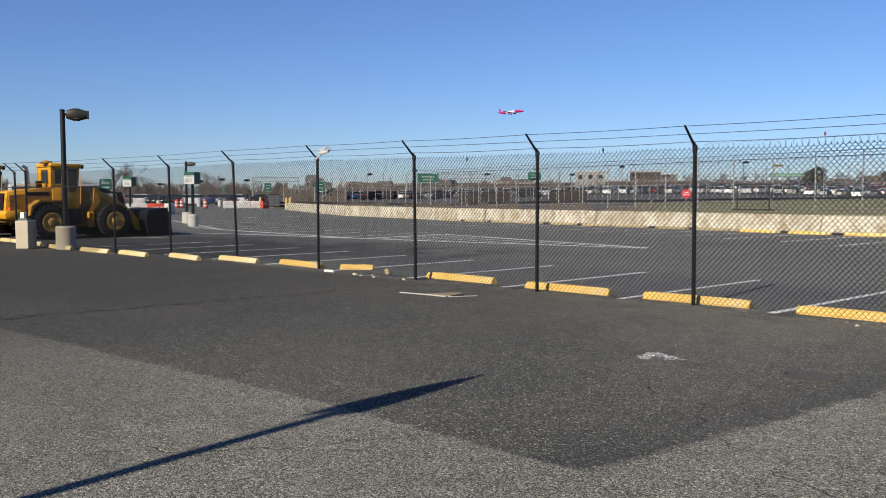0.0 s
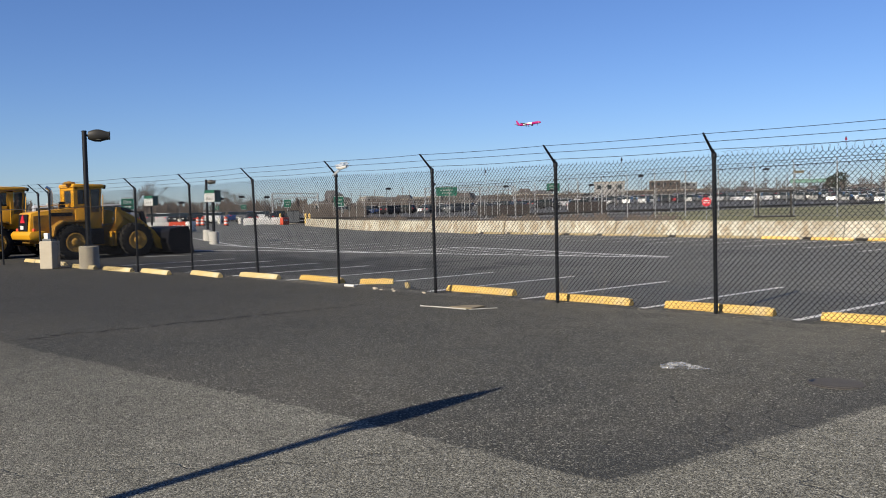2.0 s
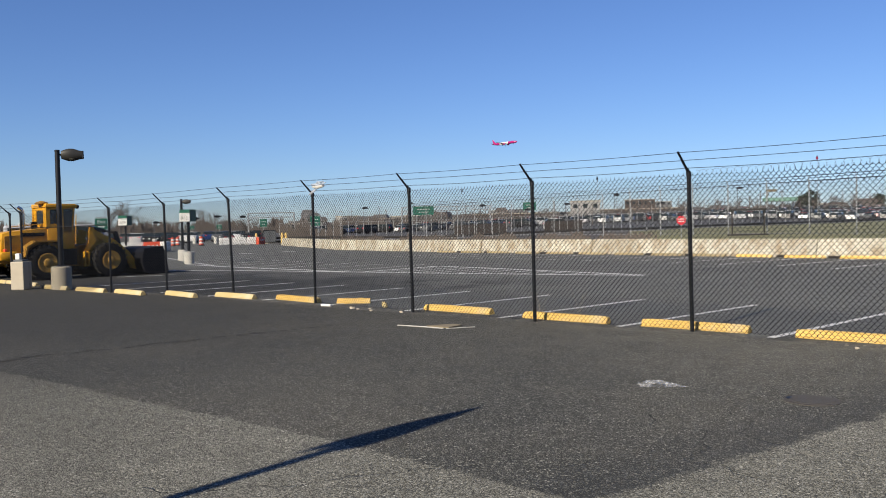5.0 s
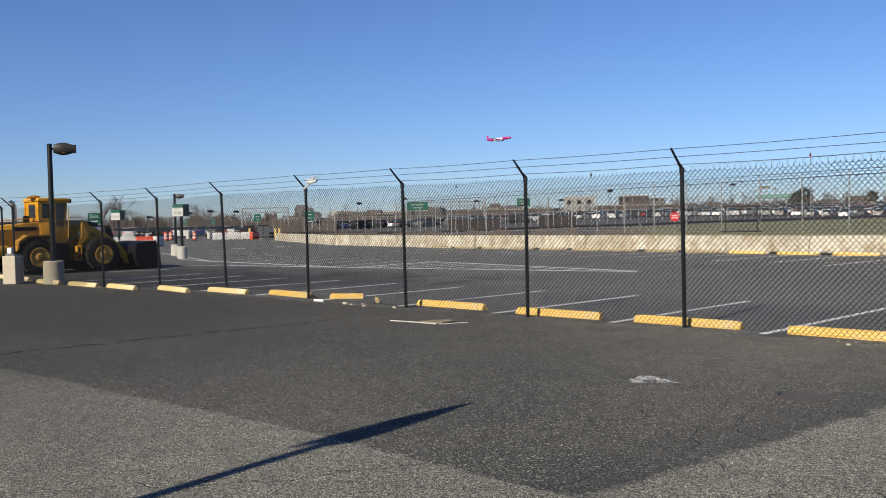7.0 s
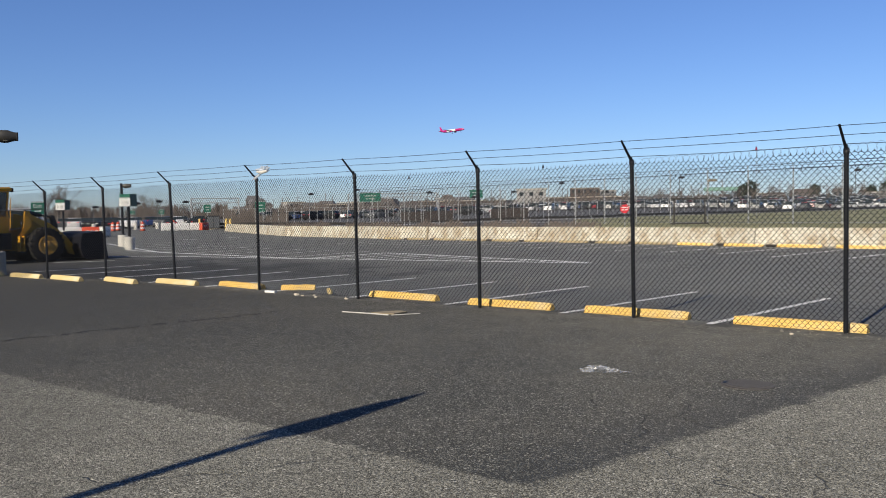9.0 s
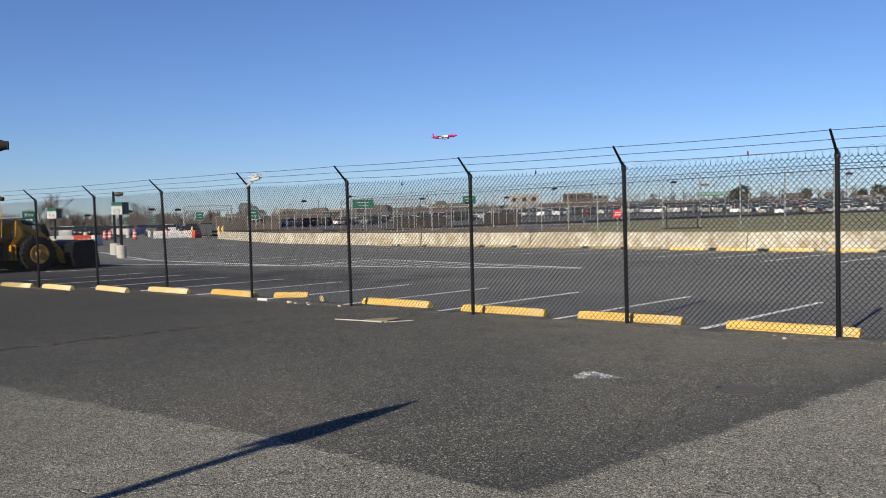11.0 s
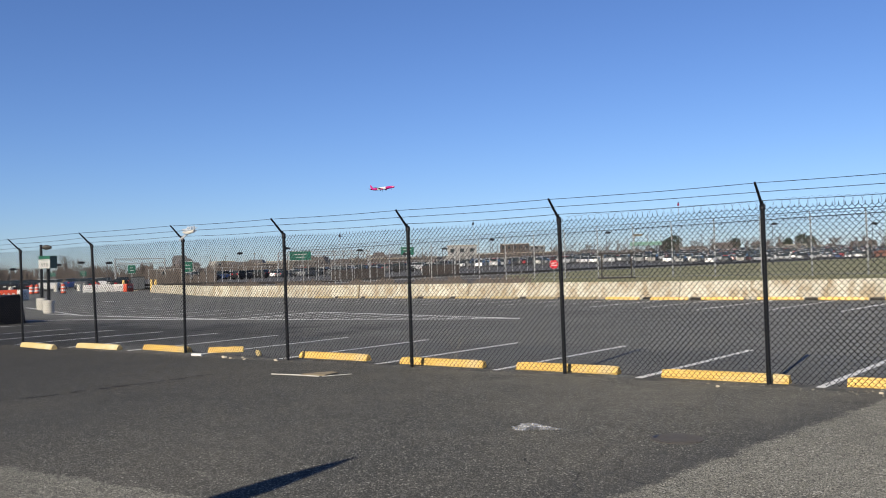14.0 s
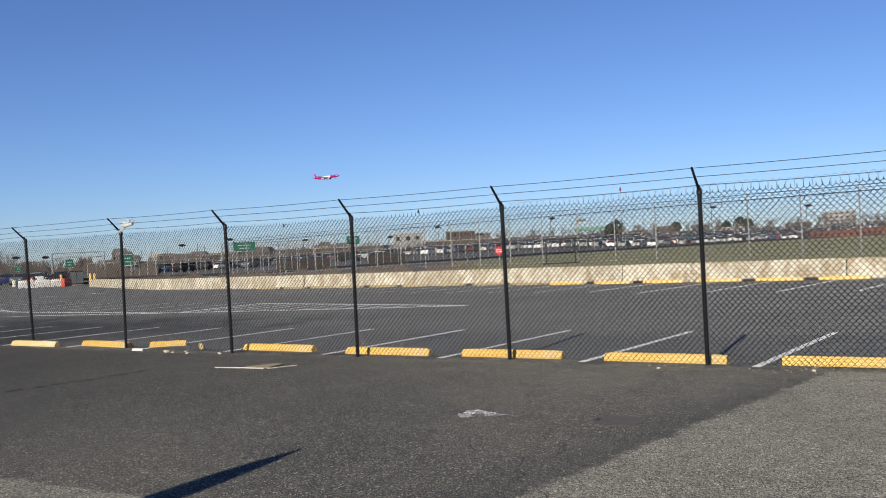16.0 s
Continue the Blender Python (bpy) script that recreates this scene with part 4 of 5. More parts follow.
    for y in (-0.55, 0.55):
        part("lift_arm", prism(B(), [(0.8, 1.95), (0.95, 2.12), (1.9, 1.62), (2.55, 1.1), (3.05, 0.42), (2.9, 0.25), (2.65, 0.32), (2.3, 0.95), (1.75, 1.36)], y - 0.06, y + 0.06, 0.015), M_loader, ld)
        bm = B()
        rod(bm, (0.55, y * 0.85, 0.95), (1.35, y * 0.85, 1.35), 0.075, sides=10)
        rod(bm, (1.35, y * 0.85, 1.35), (1.85, y * 0.85, 1.5), 0.04, sides=10)
        part("cylinder", bm, M_loader, ld)
    bm = B()
    rod(bm, (1.0, 0, 2.2), (1.7, 0, 2.05), 0.09, sides=10)
    rod(bm, (1.7, 0, 2.05), (2.2, 0, 1.95), 0.045, sides=10)
    part("tilt_cylinder", bm, M_rust, ld, "dark hydraulic cylinder")
    part("tilt_link", prism(B(), [(2.1, 2.05), (2.3, 2.02), (2.5, 1.2), (2.75, 0.95), (2.65, 0.8), (2.35, 1.05)], -0.1, 0.1, 0.015), M_rust, ld)
    bucket_outline = [(3.0, 1.2), (2.86, 1.05), (2.8, 0.55), (2.95, 0.12), (3.25, 0.0), (4.1, 0.02), (4.1, 0.05), (3.3, 0.06), (3.05, 0.2), (2.93, 0.6), (2.98, 1.1), (3.84, 1.2), (3.84, 1.28)]
    bucket = part("bucket", prism(B(), bucket_outline, -1.35, 1.35), M_bucket, ld, "black steel bucket")
    for y in (-1.36, 1.33):
        part("bucket_side", prism(B(), [(3.86, 1.30), (2.92, 1.2), (2.8, 0.55), (2.95, 0.12), (3.25, 0.0), (4.12, 0.02), (4.04, 0.6)], y, y + 0.04), M_bucket, bucket)
    bm = B()
    for i in range(8):
        box(bm, (4.13, -1.22 + i * 0.349, 0.03), (0.22, 0.09, 0.05), 0.01)
    part("teeth", bm, M_rust, bucket)
    return ld


loader = wheel_loader(pose(-35.4, 14.76, 0, 0, 0, 91) @ Matrix.Scale(0.92, 4), "yellow wheel loader with a black bucket, parked on asphalt")
o2 = copy_thing(loader, pose(-39.0, 13.0, 0, 0, 0, 91))
o3 = copy_thing(loader, pose(-42.9, 11.2, 0, 0, 0, 91))
o2["label"] = o3["label"] = "yellow wheel loader parked beside another loader"


# ---- signs ----
def cabinet_sign(az, dist, z0, w, h, base, label, text=None, turn=0.0):
    p = polar(az, dist)
    s = thing("lot_sign", pose(p.x, p.y, 0, 0, 0, facing(p, turn)), label, "sign", "lot signs")
    if base:
        part("base", lathe(B(), [(0.27, 0), (0.27, 0.5), (0.30, 0.51), (0.30, 0.66), (0.27, 0.68)], 24), M_conc_white, s, "white round concrete base", True)
    part("pole", rod(B(), (0, 0, 0.0), (0, 0, z0 + h), 0.085, sides=12), M_black, s, smooth=True)
    body = part("cabinet", box(B(), (0, 0, z0 + h / 2), (w, w * 0.9, h), 0.015), M_green_dark, s, "dark green cabinet")
    part("header", box(B(), (0, -w * 0.45 - 0.012, z0 + h * 0.86), (w * 0.98, 0.02, h * 0.26)), M_green, body, "green header band")
    part("face", box(B(), (0, -w * 0.45 - 0.012, z0 + h * 0.36), (w * 0.98, 0.02, h * 0.70)), M_white, body, "white sign face")
    part("caption", box(B(), (0, -w * 0.45 - 0.028, z0 + h * 0.63), (w * 0.6, 0.008, h * 0.045)), M_pale_green, body)
    if text:
        lettering(text, h * 0.40, M_bucket, pose(0, -w * 0.45 - 0.03, z0 + h * 0.28, 90, 0, 0), body)
    return s


cabinet_sign(-60.25, 49.2, 2.32, 0.66, 0.66, True, "green and white lot sign on a pole in a round base", "A15", -34)
cabinet_sign(-64.0, 80, 2.45, 0.85, 0.85, True, "green and white lot sign standing behind the loader bucket", "A15", -34)
cabinet_sign(-71.6, 75, 2.3, 1.0, 1.25, True, "green and white lot sign behind the parked loaders", "A15", -34)


def green_sign(az, dist, z0, w, h, label, text="", posts=1, ground=0.0, bars=True):
    p = polar(az, dist, ground)
    s = thing("direction_sign", pose(p.x, p.y, ground, 0, 0, facing(p)), label, "sign", "green signs")
    for k in range(posts):
        px = 0 if posts == 1 else (-w * 0.35 + k * w * 0.7)
        part("pole", rod(B(), (px, 0.06, 0), (px, 0.06, z0 + h * 0.9), 0.05 + 0.03 * (h > 2), sides=8), M_galv, s)
    panel = part("panel", box(B(), (0, 0, z0 + h / 2), (w, 0.05, h), 0.02), M_green, s, "green panel")
    for zz in (0.02, h - 0.02):
        part("border", box(B(), (0, -0.03, z0 + zz), (w, 0.012, h * 0.03)), M_white, panel)
    if text:
        lettering(text, h * 0.42, M_white, pose(0, -0.035, z0 + h * 0.68, 90, 0, 0), panel)
        bm = B()
        box(bm, (-w * 0.06, -0.03, z0 + h * 0.28), (w * 0.42, 0.012, h * 0.07))
        prism(bm, [(w * 0.12, z0 + h * 0.16), (w * 0.3, z0 + h * 0.28), (w * 0.12, z0 + h * 0.40)], -0.036, -0.026)
        part("arrow", bm, M_white, panel, "white arrow")
    elif bars:
        for r, f in ((0.66, 0.6), (0.34, 0.45)):
            part("bar", box(B(), (0, -0.032, z0 + h * r), (w * f, 0.012, h * 0.09)), M_lightgrey, panel)
    return s


green_sign(-65.4, 95, 2.15, 1.2, 1.25, "green exit sign with white arrow on a pole", "Exit")
green_sign(-55.5, 128, 2.2, 1.0, 1.2, "green guide sign on a pole by the exit lane")
green_sign(-58.3, 150, 2.1, 0.9, 0.8, "green guide sign among parked cars")
green_sign(-60.0, 165, 2.2, 0.9, 0.7, "green guide sign among parked cars")
green_sign(-52.17, 160, 1.7, 1.8, 1.9, "green road sign beyond the perimeter fence", posts=2, ground=far_z(-52.17, 160))
green_sign(-45.0, 190, 3.4, 4.6, 2.0, "wide green overhead road sign beyond the perimeter fence", posts=2, ground=far_z(-45, 190))
green_sign(-37.95, 200, 3.4, 3.0, 2.0, "green road sign beyond the perimeter fence", posts=2, ground=far_z(-38, 200))

pd = polar(-28.25, 54.5)
ss = thing("stop_sign", pose(pd.x, pd.y, 0.65, 0, 0, facing(pd)), "red octagonal sign on a galvanised pole before the perimeter fence", "sign")
part("pole", rod(B(), (0, 0.03, 0), (0, 0.03, 1.35), 0.03, sides=8), M_galv, ss)
bm = B()
bmesh.ops.create_cone(bm, cap_ends=True, segments=8, radius1=0.285, radius2=0.285, depth=0.03, matrix=pose(0, 0, 1.1, 90, 0, 0) @ pose(0, 0, 0, 0, 0, 22.5))
panel = part("panel", bm, M_red, ss, "red octagon")
for dz, w in ((0.08, 0.4), (-0.06, 0.36)):
    part("bar", box(B(), (0, -0.02, 1.1 + dz), (w, 0.008, 0.055)), M_white, panel)


# ---- temporary barriers, drums, cabinet, bollards ----
def water_barrier(az, dist, colour, turn=0.0):
    p = polar(az, dist)
    o = thing("water_barrier", pose(p.x, p.y, 0, 0, 0, facing(p, turn)) @ Matrix.Diagonal((0.84, 0.9, 0.88, 1)), "orange plastic water barrier" if colour is M_orange else "white plastic water barrier with rounded ends", "barrier", "water barriers")
    part("shell", prism(B(), [(-0.98, 0), (-0.98, 0.95), (-0.9, 1.05), (0.9, 1.05), (0.98, 0.95), (0.98, 0), (0.6, 0), (0.55, 0.1), (0.2, 0.1), (0.15, 0), (-0.15, 0), (-0.2, 0.1), (-0.55, 0.1), (-0.6, 0)], -0.24, 0.24, 0.03), colour, o, smooth=True)
    for x in (-0.45, 0.0, 0.45):
        part("recess", box(B(), (x, -0.235, 0.62), (0.24, 0.03, 0.18), 0.01), M_lightgrey if colour is M_white else M_white, o)
    return o


for i, turn in enumerate((6, 4, 4, 70)):
    water_barrier(-64.6 + i * 1.09 - (0.32 if i == 3 else 0), 85 - 0.4 * i, M_orange if i == 2 else M_white, turn)
for i in range(3):
    water_barrier(-57.93 + i * 0.88, 110.5, M_white, 2)
water_barrier(-55.72, 109.5, M_orange, 62)


def drum(az, dist):
    p = polar(az, dist)
    o = thing("traffic_drum", pose(p.x, p.y, 0), "orange and white striped traffic drum on asphalt", "traffic drum", "traffic drums")
    part("foot", lathe(B(), [(0.36, 0), (0.36, 0.06), (0.3, 0.08)], 18), M_rubber, o)
    for i in range(5):
        z = 0.08 + i * 0.2
        r = 0.29 - 0.015 * i
        part("band", lathe(B(), [(r, z), (r - 0.004, z + 0.17), (r - 0.02, z + 0.2)], 18), M_orange if i % 2 == 0 else M_white, o)
    part("handle", box(B(), (0, 0, 1.13), (0.22, 0.05, 0.1), 0.02), M_orange, o)


for az, dd in ((-61.2, 115), (-59.45, 112), (-60.9, 118), (-66.2, 150), (-57.6, 132)):
    drum(az, dd)

p = polar(-55.13, 113)
c = thing("utility_cabinet", pose(p.x, p.y, 0, 0, 0, facing(p)), "dark grey utility cabinet beside the barrier's end", "cabinet")
part("body", box(B(), (0, 0, 0.95), (1.5, 1.0, 1.62), 0.03), M_bucket, c)
part("plinth", box(B(), (0, 0, 0.05), (1.7, 1.2, 0.12)), M_conc_base, c)
for x in (-0.37, 0.37):
    d = part("door", box(B(), (x, -0.51, 0.94), (0.7, 0.03, 1.4), 0.01), M_steel_grey, c)
    part("handle", box(B(), (x + (0.27 if x < 0 else -0.27), -0.54, 0.95), (0.04, 0.04, 0.2)), M_chrome, d)
for az, dd in ((-56.0, 112), (-54.35, 105), (-54.1, 102)):
    p = polar(az, dd)
    o = thing("bollard", pose(p.x, p.y, 0), "yellow steel bollard near the utility cabinet", "bollard", "bollards")
    part("tube", lathe(B(), [(0.14, 0), (0.14, 1.25), (0.1, 1.36), (0.03, 1.4)], 14), M_yellow_curb, o, smooth=True)
    part("collar", lathe(B(), [(0.22, 0), (0.22, 0.04), (0.15, 0.06)], 14), M_conc_base, o)


# ---- litter ----
# dark flattened patch of tar with a soft stain about it
bm = B()
ring = []
for i in range(28):
    a = 2 * math.pi * i / 28
    rr = 1 + 0.25 * noise.noise(Vector((math.cos(a) * 1.5, math.sin(a) * 1.5, 3)))
    ring.append((0.2 * rr * math.cos(a), 0.1 * rr * math.sin(a)))
low = [bm.verts.new((x, y, 0.002)) for x, y in ring]
top = [bm.verts.new((x * 0.93, y * 0.9, 0.012)) for x, y in ring]
bm.faces.new(top)
for i in range(28):
    bm.faces.new((low[i], low[(i + 1) % 28], top[(i + 1) % 28], top[i]))
tp = part("tar_patch", bm, M_black)
tp.matrix_world = pose(-3.2, 8.3, 0, 0, 0, 10)
tagged(tp, "small dark lump of tar pressed into the asphalt", "tar patch")


def crumple(name, size, seed, m4, label, flat=0.6, material=None):
    bm = B()
    bmesh.ops.create_icosphere(bm, subdivisions=4, radius=1)
    off = Vector((seed * 7.1, 0, 0))
    for v in bm.verts:
        n1 = noise.noise(v.co * 1.3 + off)
        ridge = abs(noise.noise(v.co * 3.1 + off)) + 0.8 * abs(noise.noise(v.co * 8 + off))
        v.co *= 0.7 + 0.45 * n1 + 0.6 * ridge
        thin = 1.0 - 0.72 * max(0.0, min(1.0, v.co.x + 0.25))
        v.co = Vector((v.co.x * size[0], v.co.y * size[1] * thin, max(0.0, (v.co.z + flat) * size[2] * thin)))
    ob = part(name, bm, material or M_bag)
    ob.matrix_world = m4
    return tagged(ob, label, "litter")


crumple("plastic_bag", (0.24, 0.09, 0.045), 1, pose(-4.6, 8.12, 0, 0, 0, 30), "crumpled clear plastic bag lying on the asphalt", 0.5, M_film)
# bag caught on the barbed wire: it hangs from the arm of one post
bag = thing("snagged_bag", pose(-16.1, 12.3, 2.55), "torn white plastic bag snagged on the barbed wire", "litter")
bm = B()
bmesh.ops.create_icosphere(bm, subdivisions=4, radius=1)
for v in bm.verts:
    rr = 0.72 + 0.5 * noise.noise(v.co * 1.8) + 0.3 * abs(noise.noise(v.co * 5))
    v.co = Vector((v.co.x * 0.24 * rr + 0.42, v.co.y * 0.12 * rr, v.co.z * 0.08 * rr + 0.22 + 0.02 * v.co.x))
part("body", bm, M_bag, bag)
bm = B()
tube(bm, [(0.02, 0, 0.0), (0.12, -0.01, 0.035), (0.24, 0.0, 0.1), (0.34, 0.02, 0.18)], [0.012, 0.03, 0.035, 0.03], 6)
part("twisted_tail", bm, M_bag, bag)
# fold of the white bag with its shade put in as grey
bm = B()
tube(bm, [(0.24, -0.05, 0.17), (0.44, -0.08, 0.15), (0.62, -0.05, 0.18)], [0.02, 0.035, 0.03], 6)
part("shadowed_fold", bm, M_lightgrey, bag, "bag fold coloured grey as if shaded")
# broken board frame by the fence
fr = thing("board_scrap", pose(-10.55, 10.6, 0, 0, 0, 0), "splintered tan board and pale lath lying on asphalt", "debris")
bm = B()
tube(bm, [(-0.6, -0.2, 0.012), (0.0, -0.12, 0.012), (0.45, -0.12, 0.014)], 0.01, 5)
part("lath", bm, M_lightgrey, fr, "pale lath")
bm = B()
vs = [(-0.1, 0.02), (0.15, -0.02), (0.45, 0.02), (0.42, 0.38), (0.2, 0.45), (0.05, 0.3)]
lo = [bm.verts.new((x, y, 0.004)) for x, y in vs]
hi = [bm.verts.new((x, y, 0.016 + 0.008 * math.sin(3 * x))) for x, y in vs]
bm.faces.new(lo[::-1]), bm.faces.new(hi)
for i in range(6):
    bm.faces.new((lo[i], lo[(i + 1) % 6], hi[(i + 1) % 6], hi[i]))
part("board", bm, M_card, fr)
part("lath", tube(B(), [(0.5, -0.1, 0.012), (0.75, 0.35, 0.012)], 0.008, 5), M_lightgrey, fr, "pale lath")
tagged(part("foam_strip", box(B(), (0, 0, 0.025), (0.3, 0.08, 0.05), 0.012), M_white), "white foam strip lying by the fence", "litter").matrix_world = pose(-15.35, 12.15, 0, 0, 0, 8)
# iron cover in the pavement, with a rough patch about it
cv = thing("manhole_cover", pose(-3.14, 8.3, 0.0) @ Matrix.Scale(0.85, 4), "worn dark iron cover set flush in the asphalt", "manhole cover")
part("ring", lathe(B(), [(0.30, 0.0), (0.30, 0.008), (0.25, 0.010)], 28), M_cover, cv)
part("plate", lathe(B(), [(0.245, 0.0), (0.245, 0.013), (0.23, 0.015)], 28), M_cover, cv)
# dead weeds by a post
for k, (x, y) in enumerate(((-9.75, 12.75), (-9.0, 12.9))):
    w = thing("dry_weed", pose(x, y, 0), "dry weed stalks growing beside the fence", "weed", "dry weeds")
    for j in range(3):
        a = random.uniform(0, 6.28)
        hgt = random.uniform(0.35, 0.7)
        part("stalk", tube(B(), [(0, 0, 0), (0.06 * math.cos(a), 0.06 * math.sin(a), hgt * 0.5), (0.2 * math.cos(a), 0.2 * math.sin(a), hgt)], [0.004, 0.003, 0.0015], 4), M_dead, w)

# ---- shelter and far lamps behind the perimeter fence ----
p = polar(-24.2, 57.5)
sh = thing("shelter_frame", pose(p.x, p.y, 0.68, 0, 0, facing(p)), "dark open steel frame with a flat roof, on the grass", "shelter")
for x in (-0.95, 0.95):
    for y in (-0.5, 0.5):
        part("leg", box(B(), (x, y, 0.8), (0.07, 0.07, 1.6)), M_rust, sh)
part("roof", box(B(), (0, 0, 1.65), (2.3, 1.3, 0.1), 0.02), M_rust, sh)
part("floor_plate", box(B(), (0, 0, 0.06), (2.4, 1.3, 0.1), 0.02), M_rust, sh)


def far_lamp(az, dist, el, ground=None, red=False):
    z = far_z(az, dist) if ground is None else ground
    top = 1.76 + dist * math.tan(radians(el))
    p = polar(az, dist, z)
    o = thing("lot_lamp", pose(p.x, p.y, z, 0, 0, facing(p, 0)), "tall slim pole with a dark lamp head in the far lot" if not red else "thin pole with a red warning lamp", "street lamp", "far lamps")
    part("pole", rod(B(), (0, 0, 0), (0, 0, top - z), 0.05 if not red else 0.02, 0.04 if not red else 0.015, 8), M_steel_grey if not red else M_galv, o)
    k = dist / 140
    bm = B()
    if red:
        lathe(bm, [(0.10 * k, 0), (0.16 * k, 0.08 * k), (0.15 * k, 0.3 * k), (0.08 * k, 0.42 * k)], 12, Matrix.Translation((0, 0, top - z)))
        part("lamp_head", bm, M_dark_red if red == 1 else M_bucket, o, "dark red lamp")
        part("cap", lathe(B(), [(0.09 * k, 0), (0.09 * k, 0.12 * k), (0.05 * k, 0.15 * k)], 10, Matrix.Translation((0, 0, top - z + 0.42 * k))), M_bucket, o)
    else:
        lathe(bm, [(0.12, 0), (0.55, 0.12), (0.6, 0.35), (0.35, 0.55), (0.1, 0.6)], 14, Matrix.Translation((0.3, 0, top - z - 0.3)) @ Matrix.Diagonal((0.8, 0.5, 0.62, 1)))
        part("lamp_head", bm, M_bucket, o, "dark lamp head", True)
    return o


for az, el in ((-24.8, 2.0), (-32.42, 1.8), (-14.57, 2.15), (-38.2, 1.0), (-41.2, 1.35), (-49, 1.35), (-46.0, 1.6), (-29.6, 1.2), (-35.6, 1.3), (-9, 1.9)):
    far_lamp(az, 125 + 9 * abs(math.sin(az)), el)
far_lamp(-20.17, 90, 3.5, 0.68, 1)
far_lamp(-33.51, 90, 2.75, 0.68, 2)
far_lamp(-42.4, 110, 2.2, None, 2)
for az, el in ((-56.95, 0.95), (-62.3, 0.7), (-59.85, 0.9), (-68.0, 1.1), (-58.55, 1.0)):
    lot_lamp = far_lamp(az, 128, el, 0.0)
    part("base", lathe(B(), [(0.3, 0), (0.3, 0.85), (0.26, 0.9)], 16), M_conc_white, lot_lamp, "white round concrete base", True)


# ---- vehicles ----
def paint(name, c):
    return mat(name, c, 0.5, 0.0, 0.1, 1, 10, spec=0.15)


PAINTS = [paint("car_white", (0.75, 0.75, 0.74)), paint("car_silver", (0.42, 0.43, 0.44)), paint("car_black", (0.02, 0.02, 0.022)),
          paint("car_red", (0.35, 0.02, 0.025)), paint("car_blue", (0.03, 0.06, 0.18)), paint("car_grey", (0.13, 0.135, 0.14))]
WORDS = ["white", "silver", "black", "red", "blue", "grey"]


def make_car(i, suv):
    """One car, nose to local +x."""
    c = thing("parked_car", pose(0, 0, -50), f"{WORDS[i]} {'tall wagon' if suv else 'saloon car'} parked in the far lot", "car", "parked cars")
    h = 0.28 if suv else 0.0
    bm = prism(B(), [(-2.25, 0.35), (-2.3, 0.75 + h), (-2.15, 0.95 + h), (1.0, 0.95 + h), (2.1, 0.80 + h), (2.3, 0.6), (2.28, 0.3)], -0.88, 0.88, 0.06)
    part("body", bm, PAINTS[i], c, smooth=True)
    if suv:
        g = [(-2.05, 0.93 + h), (-1.9, 1.42 + h), (0.35, 1.42 + h), (1.05, 0.93 + h)]
    else:
        g = [(-1.85, 0.93), (-1.1, 1.38), (0.25, 1.38), (1.05, 0.93)]
    part("glasshouse", prism(B(), g, -0.74, 0.74, 0.04), M_glass, c, "dark windows")
    part("roof", prism(B(), [(g[1][0] + 0.05, g[1][1] - 0.02), (g[1][0] + 0.12, g[1][1] + 0.05), (g[2][0] - 0.12, g[1][1] + 0.05), (g[2][0] - 0.02, g[1][1] - 0.02)], -0.7, 0.7, 0.02), PAINTS[i], c, smooth=True)
    for x in (-1.4, 1.4):
        for y in (-0.82, 0.82):
            w = part("wheel", lathe(B(), [(0.2, -0.1), (0.32, -0.1), (0.33, 0), (0.32, 0.1), (0.2, 0.1)], 16, pose(0, 0, 0, 90, 0, 0)), M_rubber, c)
            w.matrix_basis = pose(x, y, 0.33)
    for y in (-0.6, 0.6):
        part("tail_lamp", box(B(), (-2.28, y, 0.8 + h), (0.06, 0.3, 0.14)), M_red, c, "red tail lamp")
        part("headlamp", box(B(), (2.2, y, 0.68 + h * 0.6), (0.12, 0.34, 0.13)), M_white, c, "clear headlamp")
    return c


models = [make_car(i, s) for i in range(6) for s in (False, True)]
rnd = random.Random(5)
placed = set()


def park(az, dist, z, turn):
    m = models[rnd.choice((1, 4, 4, 4, 5, 5, 5, 5, 5, 9, 10, 11, 11, 5) if z == 0 else (0, 1, 2, 3, 3, 4, 4, 4, 5, 5, 5, 7, 10, 10, 10, 11, 11, 11))]
    p = polar(az, dist, z)
    pm = pose(p.x, p.y, z, 0, 0, turn)
    if m.name not in placed:
        placed.add(m.name)
        m.matrix_world = pm
    else:
        copy_thing(m, pm)


# rows in the left lot
for row, dist in enumerate((141, 149, 158, 170, 184)):
    az = -69.0
    while az < (-55.2 if row else -57.4):
        if rnd.random() < 0.86:
            park(az, dist, 0.0, rnd.choice((150, 330)) + rnd.uniform(-6, 6))
        az += math.degrees(2.75 / dist)
# rows beyond the field
for row, (dist, a0, a1, step) in enumerate(((168, -53, -37, 6.2), (178, -53, -34, 5.4), (190, -53, -36, 5.2), (200, -53, -26, 4.8), (210, -53, -18, 5.0))):
    az = a0
    while az < a1:
        if rnd.random() < 0.88:
            dd = max(dist, rail_at(az)[0] + 16 + 12 * row)
            park(az, dd, far_z(az, dd), rnd.choice((15, 195, 100, 280)) + rnd.uniform(-4, 4))
        az += math.degrees(step / dist)
for m in models:
    if m.name not in placed:
        park_at = polar(-45 - len(placed) * 0.4, 175)
        m.matrix_world = pose(park_at.x, park_at.y, far_z(-45, 175), 0, 0, 20)
